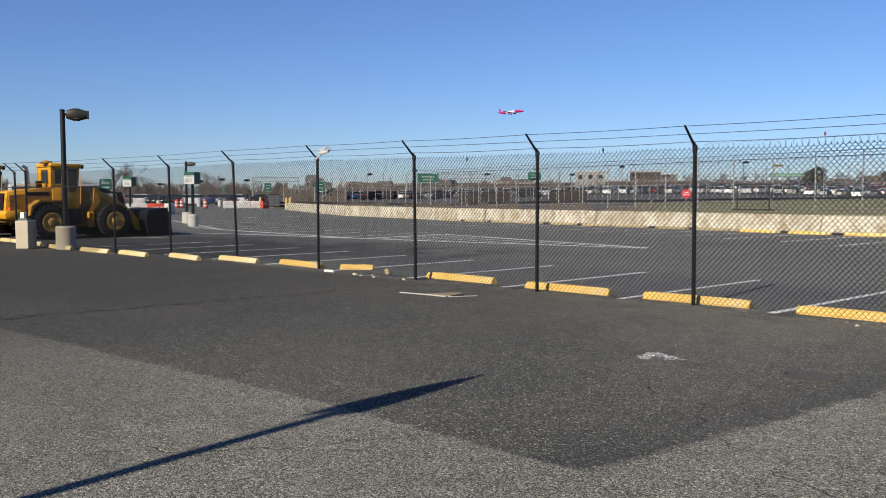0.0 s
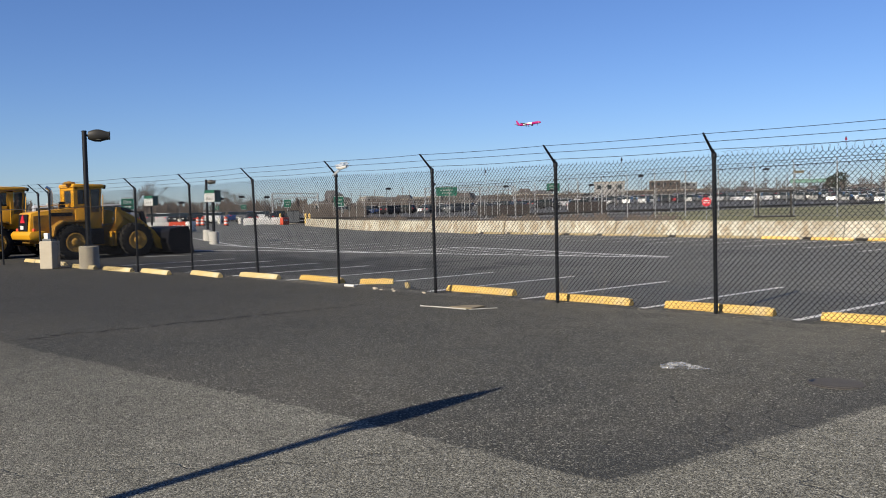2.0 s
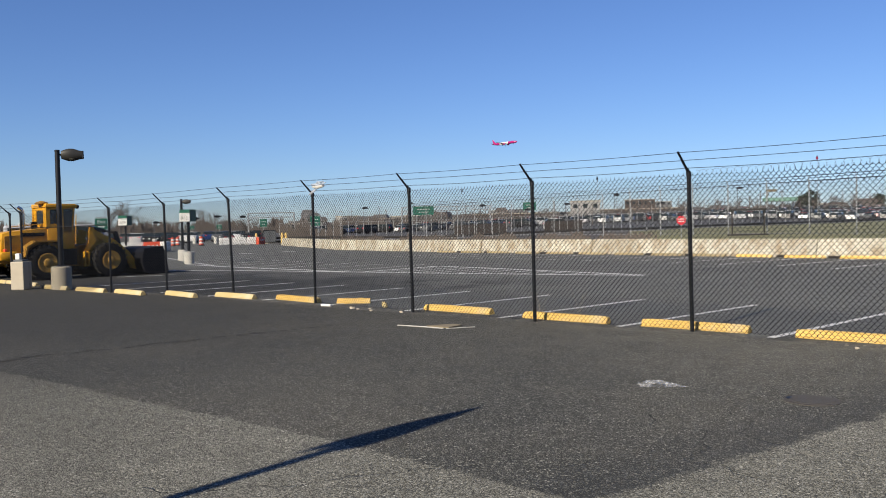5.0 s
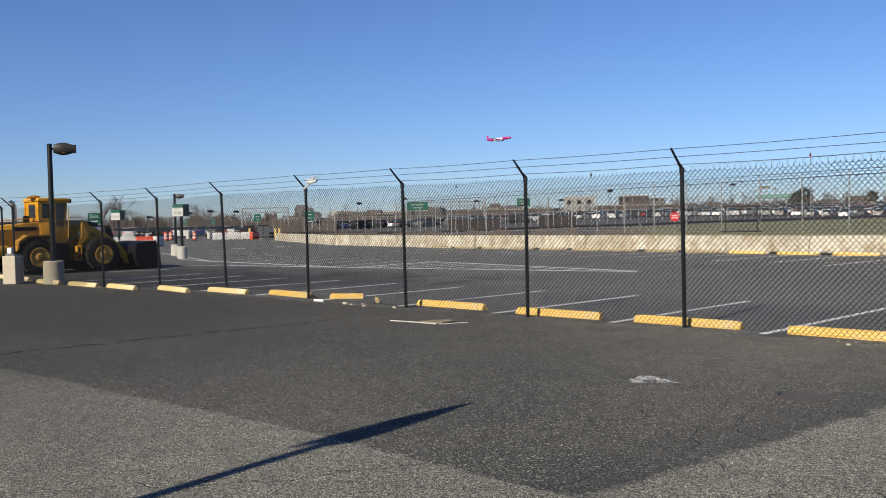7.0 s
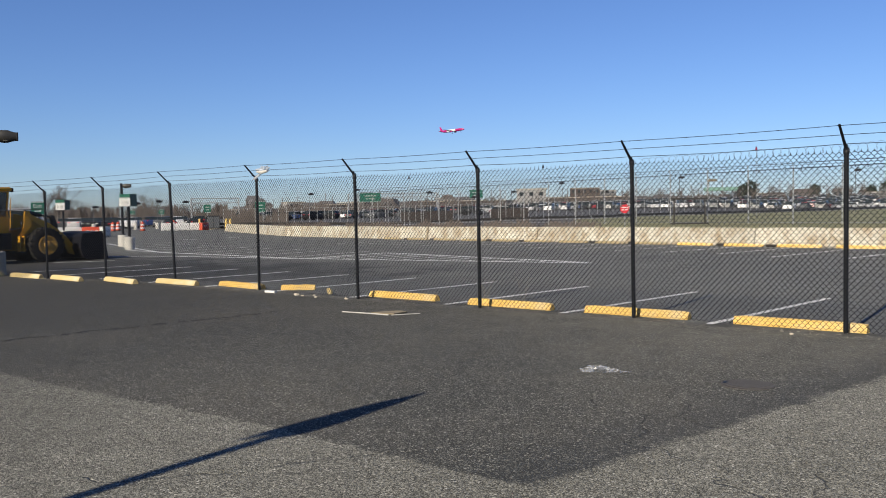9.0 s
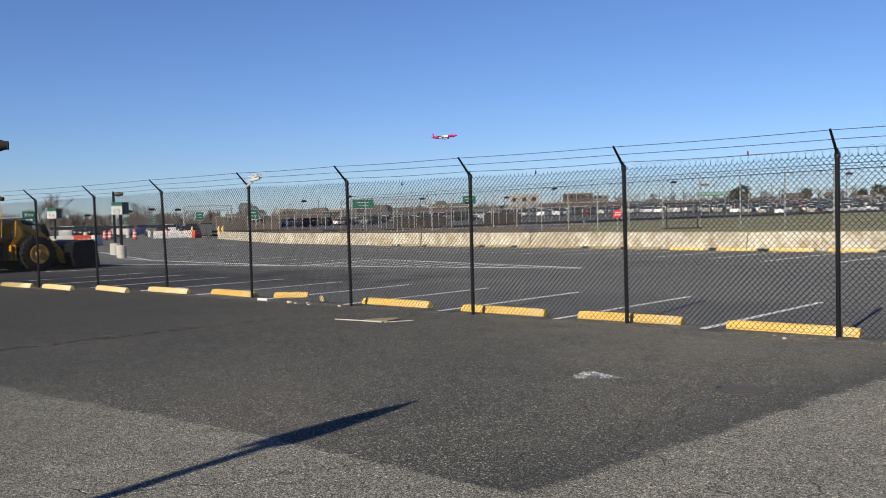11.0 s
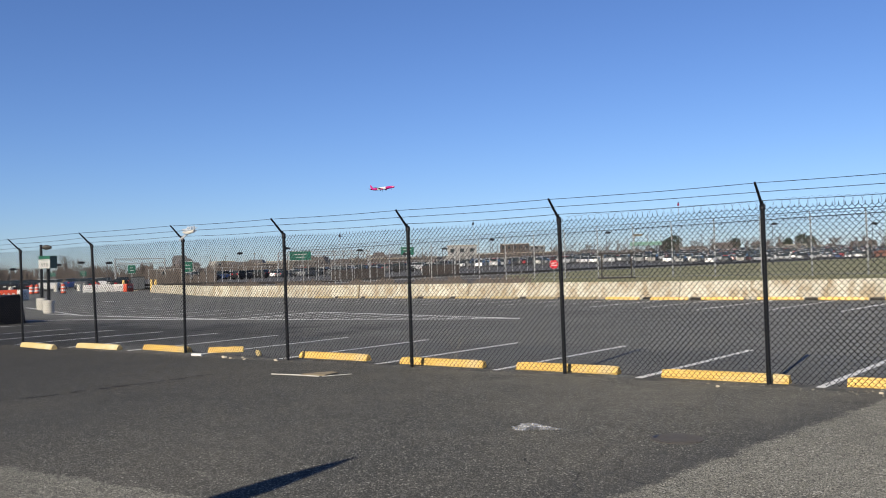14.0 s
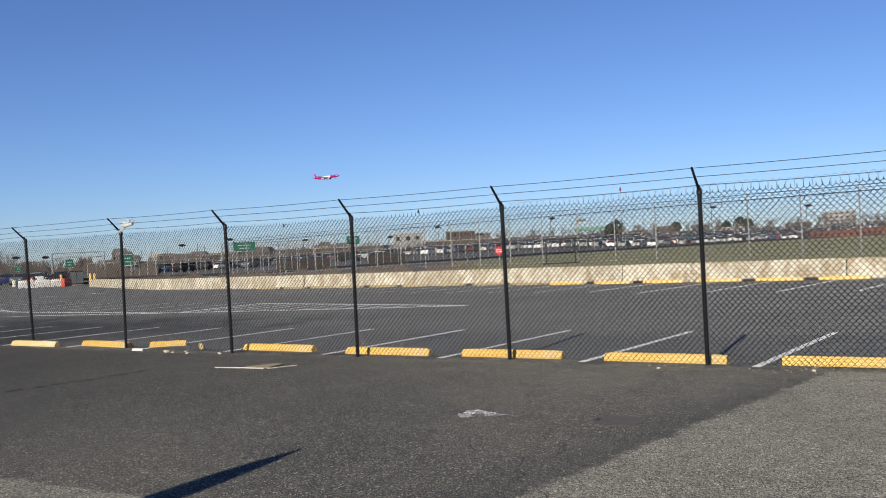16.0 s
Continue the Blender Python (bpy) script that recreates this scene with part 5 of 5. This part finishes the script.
# the far lot goes on: rows of cars too many to count
M_far_cars = bpy.data.materials.new("far_car_paint")
M_far_cars.use_nodes = True
fc = M_far_cars.node_tree
fc_geo, fc_ramp = fc.nodes.new("ShaderNodeNewGeometry"), fc.nodes.new("ShaderNodeValToRGB")
fc_ramp.color_ramp.interpolation = "CONSTANT"
for k, (at, c) in enumerate(((0.0, (0.5, 0.5, 0.5)), (0.26, (0.25, 0.26, 0.27)), (0.45, (0.012, 0.012, 0.014)), (0.66, (0.07, 0.075, 0.08)), (0.84, (0.02, 0.04, 0.11)), (0.93, (0.25, 0.02, 0.025)))):
    el = fc_ramp.color_ramp.elements[k] if k < 2 else fc_ramp.color_ramp.elements.new(at)
    el.position, el.color = at, (*c, 1)
fc.links.new(fc_geo.outputs["Random Per Island"], fc_ramp.inputs[0])
fc.links.new(fc_ramp.outputs[0], fc.nodes["Principled BSDF"].inputs["Base Color"])
fc.nodes["Principled BSDF"].inputs["Roughness"].default_value = 0.35
far_rnd = random.Random(77)
verts, faces, slots = [], [], []


def frustum(m4, x0, x1, z0, z1, w0, w1, inset0, inset1, slot):
    """Eight corners of a tapered block, added to the lists of far vehicles."""
    n0 = len(verts)
    for z, w, i0, i1 in ((z0, w0, 0, 0), (z1, w1, inset0, inset1)):
        verts.extend((m4 @ Vector(p))[:] for p in ((x0 + i0, -w, z), (x1 - i1, -w, z), (x1 - i1, w, z), (x0 + i0, w, z)))
    for f in ((0, 1, 5, 4), (1, 2, 6, 5), (2, 3, 7, 6), (3, 0, 4, 7), (4, 5, 6, 7)):
        faces.append([n0 + v for v in f])
        slots.append(slot)


for row in range(19):
    az = -53.0
    while az < 1.5:
        dist = max(rail_at(az)[0] + 20, 186) + row * 6.2
        if far_rnd.random() < (0.55 if az < -36 and row < 10 else 0.84):
            p = polar(az, dist, far_z(az, dist))
            m4 = pose(p.x, p.y, p.z, 0, 0, facing(p, 90 if row % 2 else 270) + far_rnd.uniform(-14, 14))
            tall = far_rnd.choice((0.0, 0.0, 0.0, 0.25, 0.35))
            frustum(m4, -2.2, 2.25, 0.3, 0.92 + 0.5 * tall, 0.86, 0.80, 0.05, 0.15, 0)
            frustum(m4, -1.9 if tall else -1.5, 1.0, 0.92 + 0.5 * tall, 1.36 + tall, 0.78, 0.64, 0.3, 0.6, 1)
            frustum(m4, -1.55 if tall else -1.15, 0.4, 1.36 + tall, 1.43 + tall, 0.64, 0.6, 0.05, 0.1, 0)
        az += math.degrees(far_rnd.uniform(2.7, 3.4) / dist)
me = bpy.data.meshes.new("far_cars")
me.from_pydata(verts, [], faces)
me.materials.append(M_far_cars), me.materials.append(M_glass)
me.polygons.foreach_set("material_index", slots)
tagged(new("far_cars", me), "rows of parked cars of many colours in the far lot", "cars", kind="stuff")

# a white wagon on the far road, seen from its side
dd = rail_at(-36)[0] + 22
p = polar(-36.0, dd)
copy_thing(models[1], pose(p.x, p.y, far_z(-36, dd), 0, 0, facing(p) + 8))["label"] = "white tall wagon driving on the far road"


M_bus = mat("bus_body", (0.5, 0.5, 0.52), 0.35, 0, 0.1, 1, 10)
M_bus_blue = mat("bus_skirt", (0.03, 0.10, 0.36), 0.35, 0, 0.1, 1, 10)


def bus(az, dist):
    p = polar(az, dist)
    b = thing("city_bus", pose(p.x, p.y, 0, 0, 0, facing(p, 8)) @ Matrix.Diagonal((1.08, 1, 1.04, 1)), "white and blue city bus with dark windows behind the loaders", "bus")
    part("body", prism(B(), [(-6, 0.95), (-6, 2.9), (-5.85, 3.05), (5.8, 3.05), (6, 2.8), (6.02, 0.95)], -1.27, 1.27, 0.05), M_bus, b, smooth=True)
    part("skirt", prism(B(), [(-6, 0.35), (-6.01, 0.97), (6.03, 0.97), (6.03, 0.35)], -1.28, 1.28, 0.02), M_bus_blue, b, "blue-grey skirt")
    for x0, x1 in ((-5.75, -2.05), (-0.55, 3.95)):
        part("window", box(B(), ((x0 + x1) / 2, -1.275, 2.12), (x1 - x0, 0.03, 1.25), 0.01), M_glass, b, "dark windows")
    for x in (-1.3, 4.7):
        d = part("door", box(B(), (x, -1.28, 1.7), (1.3, 0.03, 2.1), 0.01), M_bus_blue, b, "glazed double door")
        for s in (-0.32, 0.32):
            part("pane", box(B(), (x + s, -1.3, 1.8), (0.45, 0.02, 1.6)), M_glass, d)
    part("windscreen", box(B(), (6.02, 0, 2.1), (0.03, 2.2, 1.3), 0.01), M_glass, b, "dark windscreen")
    for x in (-3.4, 3.2):
        for y in (-1.18, 1.18):
            w = part("wheel", lathe(B(), [(0.3, -0.14), (0.48, -0.14), (0.5, 0), (0.48, 0.14), (0.3, 0.14)], 18, pose(0, 0, 0, 90, 0, 0)), M_rubber, b)
            w.matrix_basis = pose(x, y, 0.5)
    part("roof_unit", box(B(), (-3.2, 0, 3.16), (2.4, 1.6, 0.22), 0.05), M_lightgrey, b)


bus(-67.9, 129)


# ---- airliner ----
def airliner(m4):
    """Low over the field with gear down; nose to local +x."""
    a = thing("airliner", m4, "magenta and white airliner with its gear lowered, flying", "aircraft")
    rose = mat("magenta_paint", (0.45, 0.012, 0.17), 0.3, 0, 0.05)

    def barrel(taper):
        bm = B()
        rings = []
        for x, r, dz in taper:
            rings.append([bm.verts.new((x, r * math.cos(2 * math.pi * i / 24), dz + r * math.sin(2 * math.pi * i / 24))) for i in range(24)])
        for p, q in zip(rings, rings[1:]):
            for i in range(24):
                bm.faces.new((p[i], p[(i + 1) % 24], q[(i + 1) % 24], q[i]))
        bm.faces.new(rings[0]), bm.faces.new(rings[-1][::-1])
        bmesh.ops.recalc_face_normals(bm, faces=bm.faces)
        return bm

    body = part("fuselage", barrel([(7, 1.98, 0), (-8, 1.98, 0)]), M_white, a, "white mid fuselage", True)
    part("nose", barrel([(22, 0.15, -0.5), (21.3, 0.8, -0.35), (20, 1.35, -0.2), (18, 1.85, -0.03), (15.5, 1.985, 0), (7, 1.985, 0)]), rose, a, "magenta nose", True)
    part("tail_cone", barrel([(-8, 1.985, 0), (-13, 1.9, 0.1), (-18, 1.2, 0.65), (-22, 0.3, 1.1)]), rose, a, "magenta tail cone", True)
    bm = B()
    for i in range(34):
        for s in (-1, 1):
            box(bm, (14 - i * 0.78, s * 1.95, 0.55), (0.26, 0.06, 0.36))
    part("windows", bm, M_glass, body)
    for s in (-1, 1):
        bm = B()
        a1 = [(3.5, s * 1.7, -0.9), (-3.5, s * 1.7, -0.9), (-5.6, s * 16.8, 0.9), (-4.0, s * 16.8, 0.9)]
        lo = [bm.verts.new(Vector(v)) for v in a1]
        hi = [bm.verts.new(Vector(v) + Vector((0, 0, 0.45 if abs(v[1]) < 3 else 0.15))) for v in a1]
        bm.faces.new(lo), bm.faces.new(hi[::-1])
        for i in range(4):
            bm.faces.new((lo[i], lo[(i + 1) % 4], hi[(i + 1) % 4], hi[i]))
        bmesh.ops.recalc_face_normals(bm, faces=bm.faces)
        wing = part("wing", bm, M_lightgrey, a, "pale grey wing")
        part("engine", lathe(B(), [(0.95, 0), (1.12, 0.5), (1.15, 1.8), (0.7, 3.4)], 20, pose(4.2, s * 5.7, -1.9, 0, -90, 0)), rose, wing, "magenta engine pod", True)
        bm = B()
        a1 = [(-17, s * 0.6, 0.9), (-20, s * 0.6, 0.9), (-21.4, s * 6.2, 1.4), (-20.2, s * 6.2, 1.4)]
        lo = [bm.verts.new(Vector(v)) for v in a1]
        hi = [bm.verts.new(Vector(v) + Vector((0, 0, 0.2))) for v in a1]
        bm.faces.new(lo), bm.faces.new(hi[::-1])
        for i in range(4):
            bm.faces.new((lo[i], lo[(i + 1) % 4], hi[(i + 1) % 4], hi[i]))
        bmesh.ops.recalc_face_normals(bm, faces=bm.faces)
        part("tailplane", bm, M_lightgrey, a)
        part("main_gear", rod(rod(B(), (-1.5, s * 3.3, -0.8), (-1.5, s * 3.3, -3.4), 0.16), (-1.5, s * 3.3 - 0.5, -3.5), (-1.5, s * 3.3 + 0.5, -3.5), 0.58), M_bucket, a)
    part("fin", prism(B(), [(-15.5, 1.2), (-19.6, 7.4), (-21.6, 7.4), (-20.2, 1.2)], -0.16, 0.16, 0.03), rose, a, "magenta tail fin")
    part("nose_gear", rod(rod(B(), (15.5, 0, -1.6), (15.5, 0, -3.3), 0.1), (15.5, -0.35, -3.4), (15.5, 0.35, -3.4), 0.38), M_bucket, a)
    return a


pa = polar(-39.5, 1300, 1.76 + 1300 * math.tan(radians(5.36)))
airliner(pose(pa.x, pa.y, pa.z, 0, -3, 8))


# ---- far buildings ----
def building(az, dist, w, d, h, wall, label, roof="flat", storeys=2, cols=6, ground=None, turn=0.0):
    z = far_z(az, dist) if ground is None else ground
    p = polar(az, dist, z)
    b = thing("building", pose(p.x, p.y, z, 0, 0, facing(p, turn)), label, "building", "far buildings")
    body = part("wall", box(B(), (0, 0, h / 2), (w, d, h)), wall, b)
    if roof == "flat":
        part("roof", box(B(), (0, 0, h + 0.15), (w + 0.4, d + 0.4, 0.3)), M_conc_base, b)
    else:
        bm = prism(B(), [(-w / 2 - 0.4, h), (w / 2 + 0.4, h), (w / 2 - w * 0.12, h * 1.32), (-w / 2 + w * 0.12, h * 1.32)], -d / 2 - 0.4, d / 2 + 0.4)
        part("roof", bm, roof, b)
    me = mesh_of("window", box(B(), (0, 0, 0), (w / cols * 0.42, 0.12, h / storeys * 0.42)), M_glass)
    for s in range(storeys):
        for k in range(cols):
            o = new("window", me)
            o.parent = b
            o.matrix_basis = pose(-w / 2 + w * (k + 0.5) / cols, -d / 2, h * (s + 0.55) / storeys)
    return b


WALLS = [mat("brick_brown", (0.19, 0.165, 0.155), 0.9, 0, 0.15, 0.4, 4), mat("dark_brick", (0.10, 0.075, 0.065), 0.9, 0, 0.15, 0.4, 4), mat("tan_stucco", (0.29, 0.265, 0.235), 0.9, 0, 0.1, 0.4, 4),
         mat("grey_siding", (0.21, 0.212, 0.215), 0.8, 0, 0.1, 0.4, 4), mat("pale_wall", (0.42, 0.41, 0.39), 0.8, 0, 0.1, 0.4, 4)]
ROOFS = [mat("red_roof", (0.21, 0.09, 0.07), 0.9, 0, 0.15, 0.5, 5), mat("grey_roof", (0.17, 0.165, 0.17), 0.9, 0, 0.15, 0.5, 5), mat("brown_roof", (0.17, 0.145, 0.135), 0.9, 0, 0.15, 0.5, 5)]
RED_BRICK = mat("red_brick", (0.22, 0.105, 0.085), 0.9, 0, 0.3, 0.5, 4)
WNAME = ["brown brick", "dark brick", "tan stucco", "grey sided", "pale walled"]
rnd = random.Random(9)
for near, far, low, high, gap in ((320, 380, 3.0, 4.6, 1.5), (400, 520, 4.2, 6.4, 2.5)):
    az = -53.5
    while az < 3:
        dist = max(rail_at(az)[0] + (150 if near < 400 else 200), near) + rnd.uniform(0, far - near)
        w = rnd.uniform(4, 8.5)
        k = rnd.choice((0, 2, 2, 3, 3, 4, 4, 4))
        h = rnd.uniform(low, high) * float(np.interp(az, [-50, -38, -30, -20, 0], [1.35, 1.25, 1.0, 0.72, 0.66]))
        building(az, dist, w, 8, h * (0.8 + 0.2 * math.sin(az * 3.1)), WALLS[k], f"{WNAME[k]} house far beyond the field", rnd.choice(["flat", ROOFS[1], ROOFS[1], ROOFS[2], ROOFS[2]]), 2, max(3, int(w / 2.4)), turn=rnd.uniform(-25, 25))
        az += math.degrees((w + rnd.uniform(-1, 2.5 * gap)) / dist)
building(-34.3, 240, 8, 8, 5.2, WALLS[4], "cream flat-roofed building beyond the field", "flat", 2, 3)
building(-30.8, 420, 14, 10, 9.2, WALLS[1], "dark taller block on the skyline", "flat", 3, 5)
building(-7.2, 700, 22, 12, 14, WALLS[4], "white tall block on the skyline", "flat", 5, 6)
building(-29.5, 500, 12, 10, 9.5, WALLS[3], "grey block on the skyline", "flat", 4, 4)
building(-39.5, 282, 22, 8, 3.4, WALLS[1], "long dark low building beyond the fence", "flat", 1, 9)
building(-30.5, 300, 30, 8, 3.2, WALLS[1], "long dark low building beyond the fence", "flat", 1, 12)
for k in range(5):
    building(-7.6 + k * 2.6, rail_at(-7.6 + k * 2.6)[0] + 9, 16, 8, 1.75 + 0.3 * (k % 2), RED_BRICK, "red brick, red-roofed row house at the field's far edge", ROOFS[0], 1, 9)

# filling station canopy
z = far_z(-22.3, 230)
p = polar(-22.3, 230, z)
gs = thing("station_canopy", pose(p.x, p.y, z, 0, 0, facing(p)), "filling station canopy with a green fascia", "canopy")
part("fascia", box(B(), (0, 0, 3.9), (8, 6, 0.9), 0.05), M_pale_green, gs, "green fascia")
for x in (-3, 3):
    part("column", box(B(), (x, 0, 1.75), (0.35, 0.35, 3.5)), M_white, gs)
z = far_z(-22.9, 232)
p = polar(-23.0, 232, z)
gs = thing("price_sign", pose(p.x, p.y, z, 0, 0, facing(p)), "yellow station sign on a tall pole, dulled to tan by painted haze", "sign")
part("pole", rod(B(), (0, 0, 0), (0, 0, 6.2), 0.12, sides=8), M_galv, gs)
# yellow panel given a dull tan, the haze put into its colour
part("panel", box(B(), (0.8, 0, 6.2), (2.6, 0.2, 0.6), 0.05), M_card, gs, "tan panel")


# overhead gantry
def gantry(az, dist, w, top):
    z = far_z(az, dist)
    p = polar(az, dist, z)
    g = thing("sign_gantry", pose(p.x, p.y, z, 0, 0, facing(p)), "grey steel truss gantry over the far road", "gantry", "gantries")
    for x in (-w / 2, w / 2):
        part("leg", rod(B(), (x, 0, 0), (x, 0, top), 0.16, sides=8), M_galv, g)
    bm = B()
    for zz in (top - 0.9, top):
        rod(bm, (-w / 2, 0, zz), (w / 2, 0, zz), 0.09, sides=6)
    n = int(w / 1.2)
    for i in range(n):
        x0, x1 = -w / 2 + w * i / n, -w / 2 + w * (i + 1) / n
        rod(bm, (x0, 0, top - 0.9 if i % 2 else top), (x1, 0, top if i % 2 else top - 0.9), 0.05, sides=5)
    part("truss", bm, M_galv, g)


gantry(-43.5, 195, 20, 5.2)
gantry(-55.0, 175, 9, 4.6)


# ---- trees ----
def bare_tree_mesh(seed, height, spread, depth=5):
    rnd = random.Random(seed)
    bm = B()

    def limb(p, d, length, r, level):
        bend = d + Vector((rnd.uniform(-0.25, 0.25), rnd.uniform(-0.25, 0.25), rnd.uniform(0.0, 0.2)))
        q = p + d * length * 0.5
        e = q + bend.normalized() * length * 0.5
        tube(bm, [p, q, e], [r, r * 0.8, r * 0.6], 3 if level > 1 else 6)
        if level >= depth:
            return
        for _ in range(3 if level else 4):
            nd = (bend.normalized() + Vector((rnd.uniform(-1, 1), rnd.uniform(-1, 1), rnd.uniform(-0.2, 0.7))) * spread).normalized()
            limb(q.lerp(e, rnd.uniform(0.1, 1.0)), nd, length * rnd.uniform(0.6, 0.8), r * 0.58, level + 1)

    limb(Vector((0, 0, 0)), Vector((0, 0, 1)), height * 0.34, height * 0.022, 0)
    return bm


tree_shapes = []
for s in range(5):
    tree_shapes.append(mesh_of("bare_tree", bare_tree_mesh(s, 7.5, 0.75, 5), M_bark))
light_shapes = [mesh_of("bare_tree", bare_tree_mesh(40 + s, 7.5, 0.8, 4), M_bark) for s in range(6)]


def tree(az, dist, scale, z=None, fine=True):
    zz = far_z(az, dist) if z is None else z
    p = polar(az, dist, zz)
    o = new("bare_tree", rnd.choice(tree_shapes if fine else light_shapes))
    o.matrix_world = pose(p.x, p.y, zz - 0.05, 0, 0, rnd.uniform(0, 360)) @ Matrix.Scale(scale, 4)
    tagged(o, "leafless brown tree standing far behind the parked cars", "tree", "bare trees")


for i in range(86):
    az = -76 + i * 0.25 + rnd.uniform(-0.15, 0.15)
    tree(az, rnd.uniform(215, 262), rnd.uniform(0.6, 0.95), 0.0, i % 4 == 0)
for az, dist, sc in ((-64.3, 214, 1.5), (-63.7, 216, 1.35), (-65.0, 218, 1.3), (-59.2, 210, 1.15), (-58.7, 215, 1.05), (-67.5, 205, 1.15)):
    tree(az, dist, sc, 0.0)
for i in range(200):
    az = -54 + i * 0.28 + rnd.uniform(-0.3, 0.3)
    dist = max(rail_at(az)[0] + 55, 185) + rnd.uniform(0, 90)
    tree(az, dist, rnd.uniform(0.38, 0.8) * dist / 230, None, False)


def evergreen(az, dist, h):
    z = far_z(az, dist)
    p = polar(az, dist, z)
    o = thing("evergreen_tree", pose(p.x, p.y, z), "dark rounded evergreen tree on the skyline", "tree", "evergreens")
    part("trunk", rod(B(), (0, 0, 0), (0, 0, h * 0.6), 0.25, 0.12, 8), M_bark, o)
    bm = B()
    r2 = random.Random(int(abs(az) * 10))
    for i in range(420):
        c = Vector((r2.gauss(0, 1), r2.gauss(0, 1), r2.gauss(0, 1))).normalized() * r2.uniform(0.5, 1.0)
        c = Vector((c.x * h * 0.34, c.y * h * 0.34, h * 0.6 + c.z * h * 0.4))
        s = r2.uniform(0.3, 0.7)
        v = [bm.verts.new(c + Vector((r2.uniform(-s, s), r2.uniform(-s, s), r2.uniform(-s, s)))) for _ in range(4)]
        bm.faces.new(v[:3]), bm.faces.new(v[1:])
    part("crown", bm, M_ever, o)


for az, dist, h in ((-20.5, 330, 7.8), (-21.0, 330, 6.2), (-12.9, 420, 8.2), (-12.4, 430, 7.2), (-13.7, 425, 6.4), (-3.2, 460, 9), (-2.6, 455, 8), (-16.8, 360, 6)):
    evergreen(az, dist, h)

# far brush that closes the view
for name, a0, a1, dist, top, ground in (("far_woods", -80, -54, 250, 6.2, 0.0), ("brush_thicket", -54.3, -50.4, 122, 3.4, 0.3), ("dry_weeds", -52, -30, 0, 1.1, 0.12), ("brush_thicket", -51, -24, 232, 5.4, 0.9), ("brush_thicket", -50, -22, 290, 5.6, 1.2), ("brush_thicket", -40, 2, 300, 4.2, 2.2), ("far_woods", -56, 45, 560, 8.5, 0.5)):
    bm = B()
    r2 = random.Random(3)
    n = int((a1 - a0) * (170 if name == "far_woods" else 120))
    for i in range(n):
        az = a0 + (a1 - a0) * r2.random()
        dd = barrier_reach(az) + r2.uniform(3, 25) if name == "dry_weeds" else max(dist, rail_at(az)[0] + 120 if name == "brush_thicket" and az > -36 else 0) + r2.uniform(0, 25)
        hgt = top * (0.45 + 0.55 * r2.random()) * (0.72 + 0.3 * math.sin(az * 2.1) * math.sin(az * 0.7) + 0.22 * math.sin(az * 9.1) * math.sin(az * 5.3))
        base = polar(az, dd, ground)
        w = r2.uniform(0.25, 0.9) if name == "far_woods" else r2.uniform(0.06, 0.3)
        s = Vector((math.cos(radians(az)), -math.sin(radians(az)), 0)) * w
        v = [bm.verts.new(q) for q in (base - s, base + s, base + s * r2.uniform(-1.5, 1.5) + Vector((0, 0, hgt)))]
        bm.faces.new(v)
    tagged(part(name, bm, M_bark), "brown leafless brush along the horizon", "woods", kind="stuff")

# utility poles in the far streets
pole_me = mesh_of("pole", rod(rod(B(), (0, 0, 0), (0, 0, 7.2), 0.11, 0.08, 6), (-0.8, 0, 6.6), (0.8, 0, 6.6), 0.05, sides=4), M_bark)
lamp_me = mesh_of("pole", rod(rod(B(), (0, 0, 0), (0, 0, 6.5), 0.08, 0.06, 6), (0, 0, 6.5), (0.9, 0, 6.6), 0.06, 0.12, 5), M_galv)
for i in range(140):
    az = -54 + i * 0.39 + rnd.uniform(-0.3, 0.3)
    dist = rail_at(az)[0] + 40 + rnd.uniform(10, 140)
    z = far_z(az, dist)
    p = polar(az, dist, z)
    ob = new("utility_pole", pole_me if i % 2 else lamp_me)
    ob.matrix_world = pose(p.x, p.y, z - 0.05, 0, 0, rnd.uniform(0, 360)) @ Matrix.Scale(rnd.uniform(0.6, 1.05) * min(1.0, dist / 260), 4)
    tagged(ob, "wooden utility pole with a crossarm" if i % 2 else "grey street light pole with a short arm", "pole", "far poles")

# a second wire fence along the far road, with dark windbreak panels
rf = thing("roadside_fence", pose(0, 0, 0), "grey wire fence with dark windbreak panels along the far road", "fence")
road_post = mesh_of("post", rod(B(), (0, 0, 0), (0, 0, 2.3), 0.045, sides=6), M_galv)
prev = None
for i in range(74):
    az = -54.5 + i * 0.5
    dist = rail_at(az)[0] + 12
    q = polar(az, dist, far_z(az, dist))
    o = new("post", road_post)
    o.parent = rf
    o.matrix_basis = Matrix.Translation(q)
    if prev is not None:
        for zz in (0.05, 2.25):
            part("rail", rod(B(), prev + Vector((0, 0, zz)), q + Vector((0, 0, zz)), 0.02, sides=4), M_galv, rf)
        if 23 < i < 31 or 35 < i < 41:
            bm = B()
            side = (q - prev).normalized().cross(Vector((0, 0, 1))) * 0.02
            v = [bm.verts.new(p + side * k + Vector((0, 0, zz))) for k in (-1, 1) for p, zz in ((prev, 0.1), (q, 0.1), (q, 1.5), (prev, 1.5))]
            bm.faces.new(v[:4]), bm.faces.new(v[7:3:-1])
            for k in range(4):
                bm.faces.new((v[k], v[(k + 1) % 4], v[4 + (k + 1) % 4], v[4 + k]))
            bmesh.ops.recalc_face_normals(bm, faces=bm.faces)
            part("panel", bm, M_windbreak, rf, "dark brown windbreak panel")
    prev = q
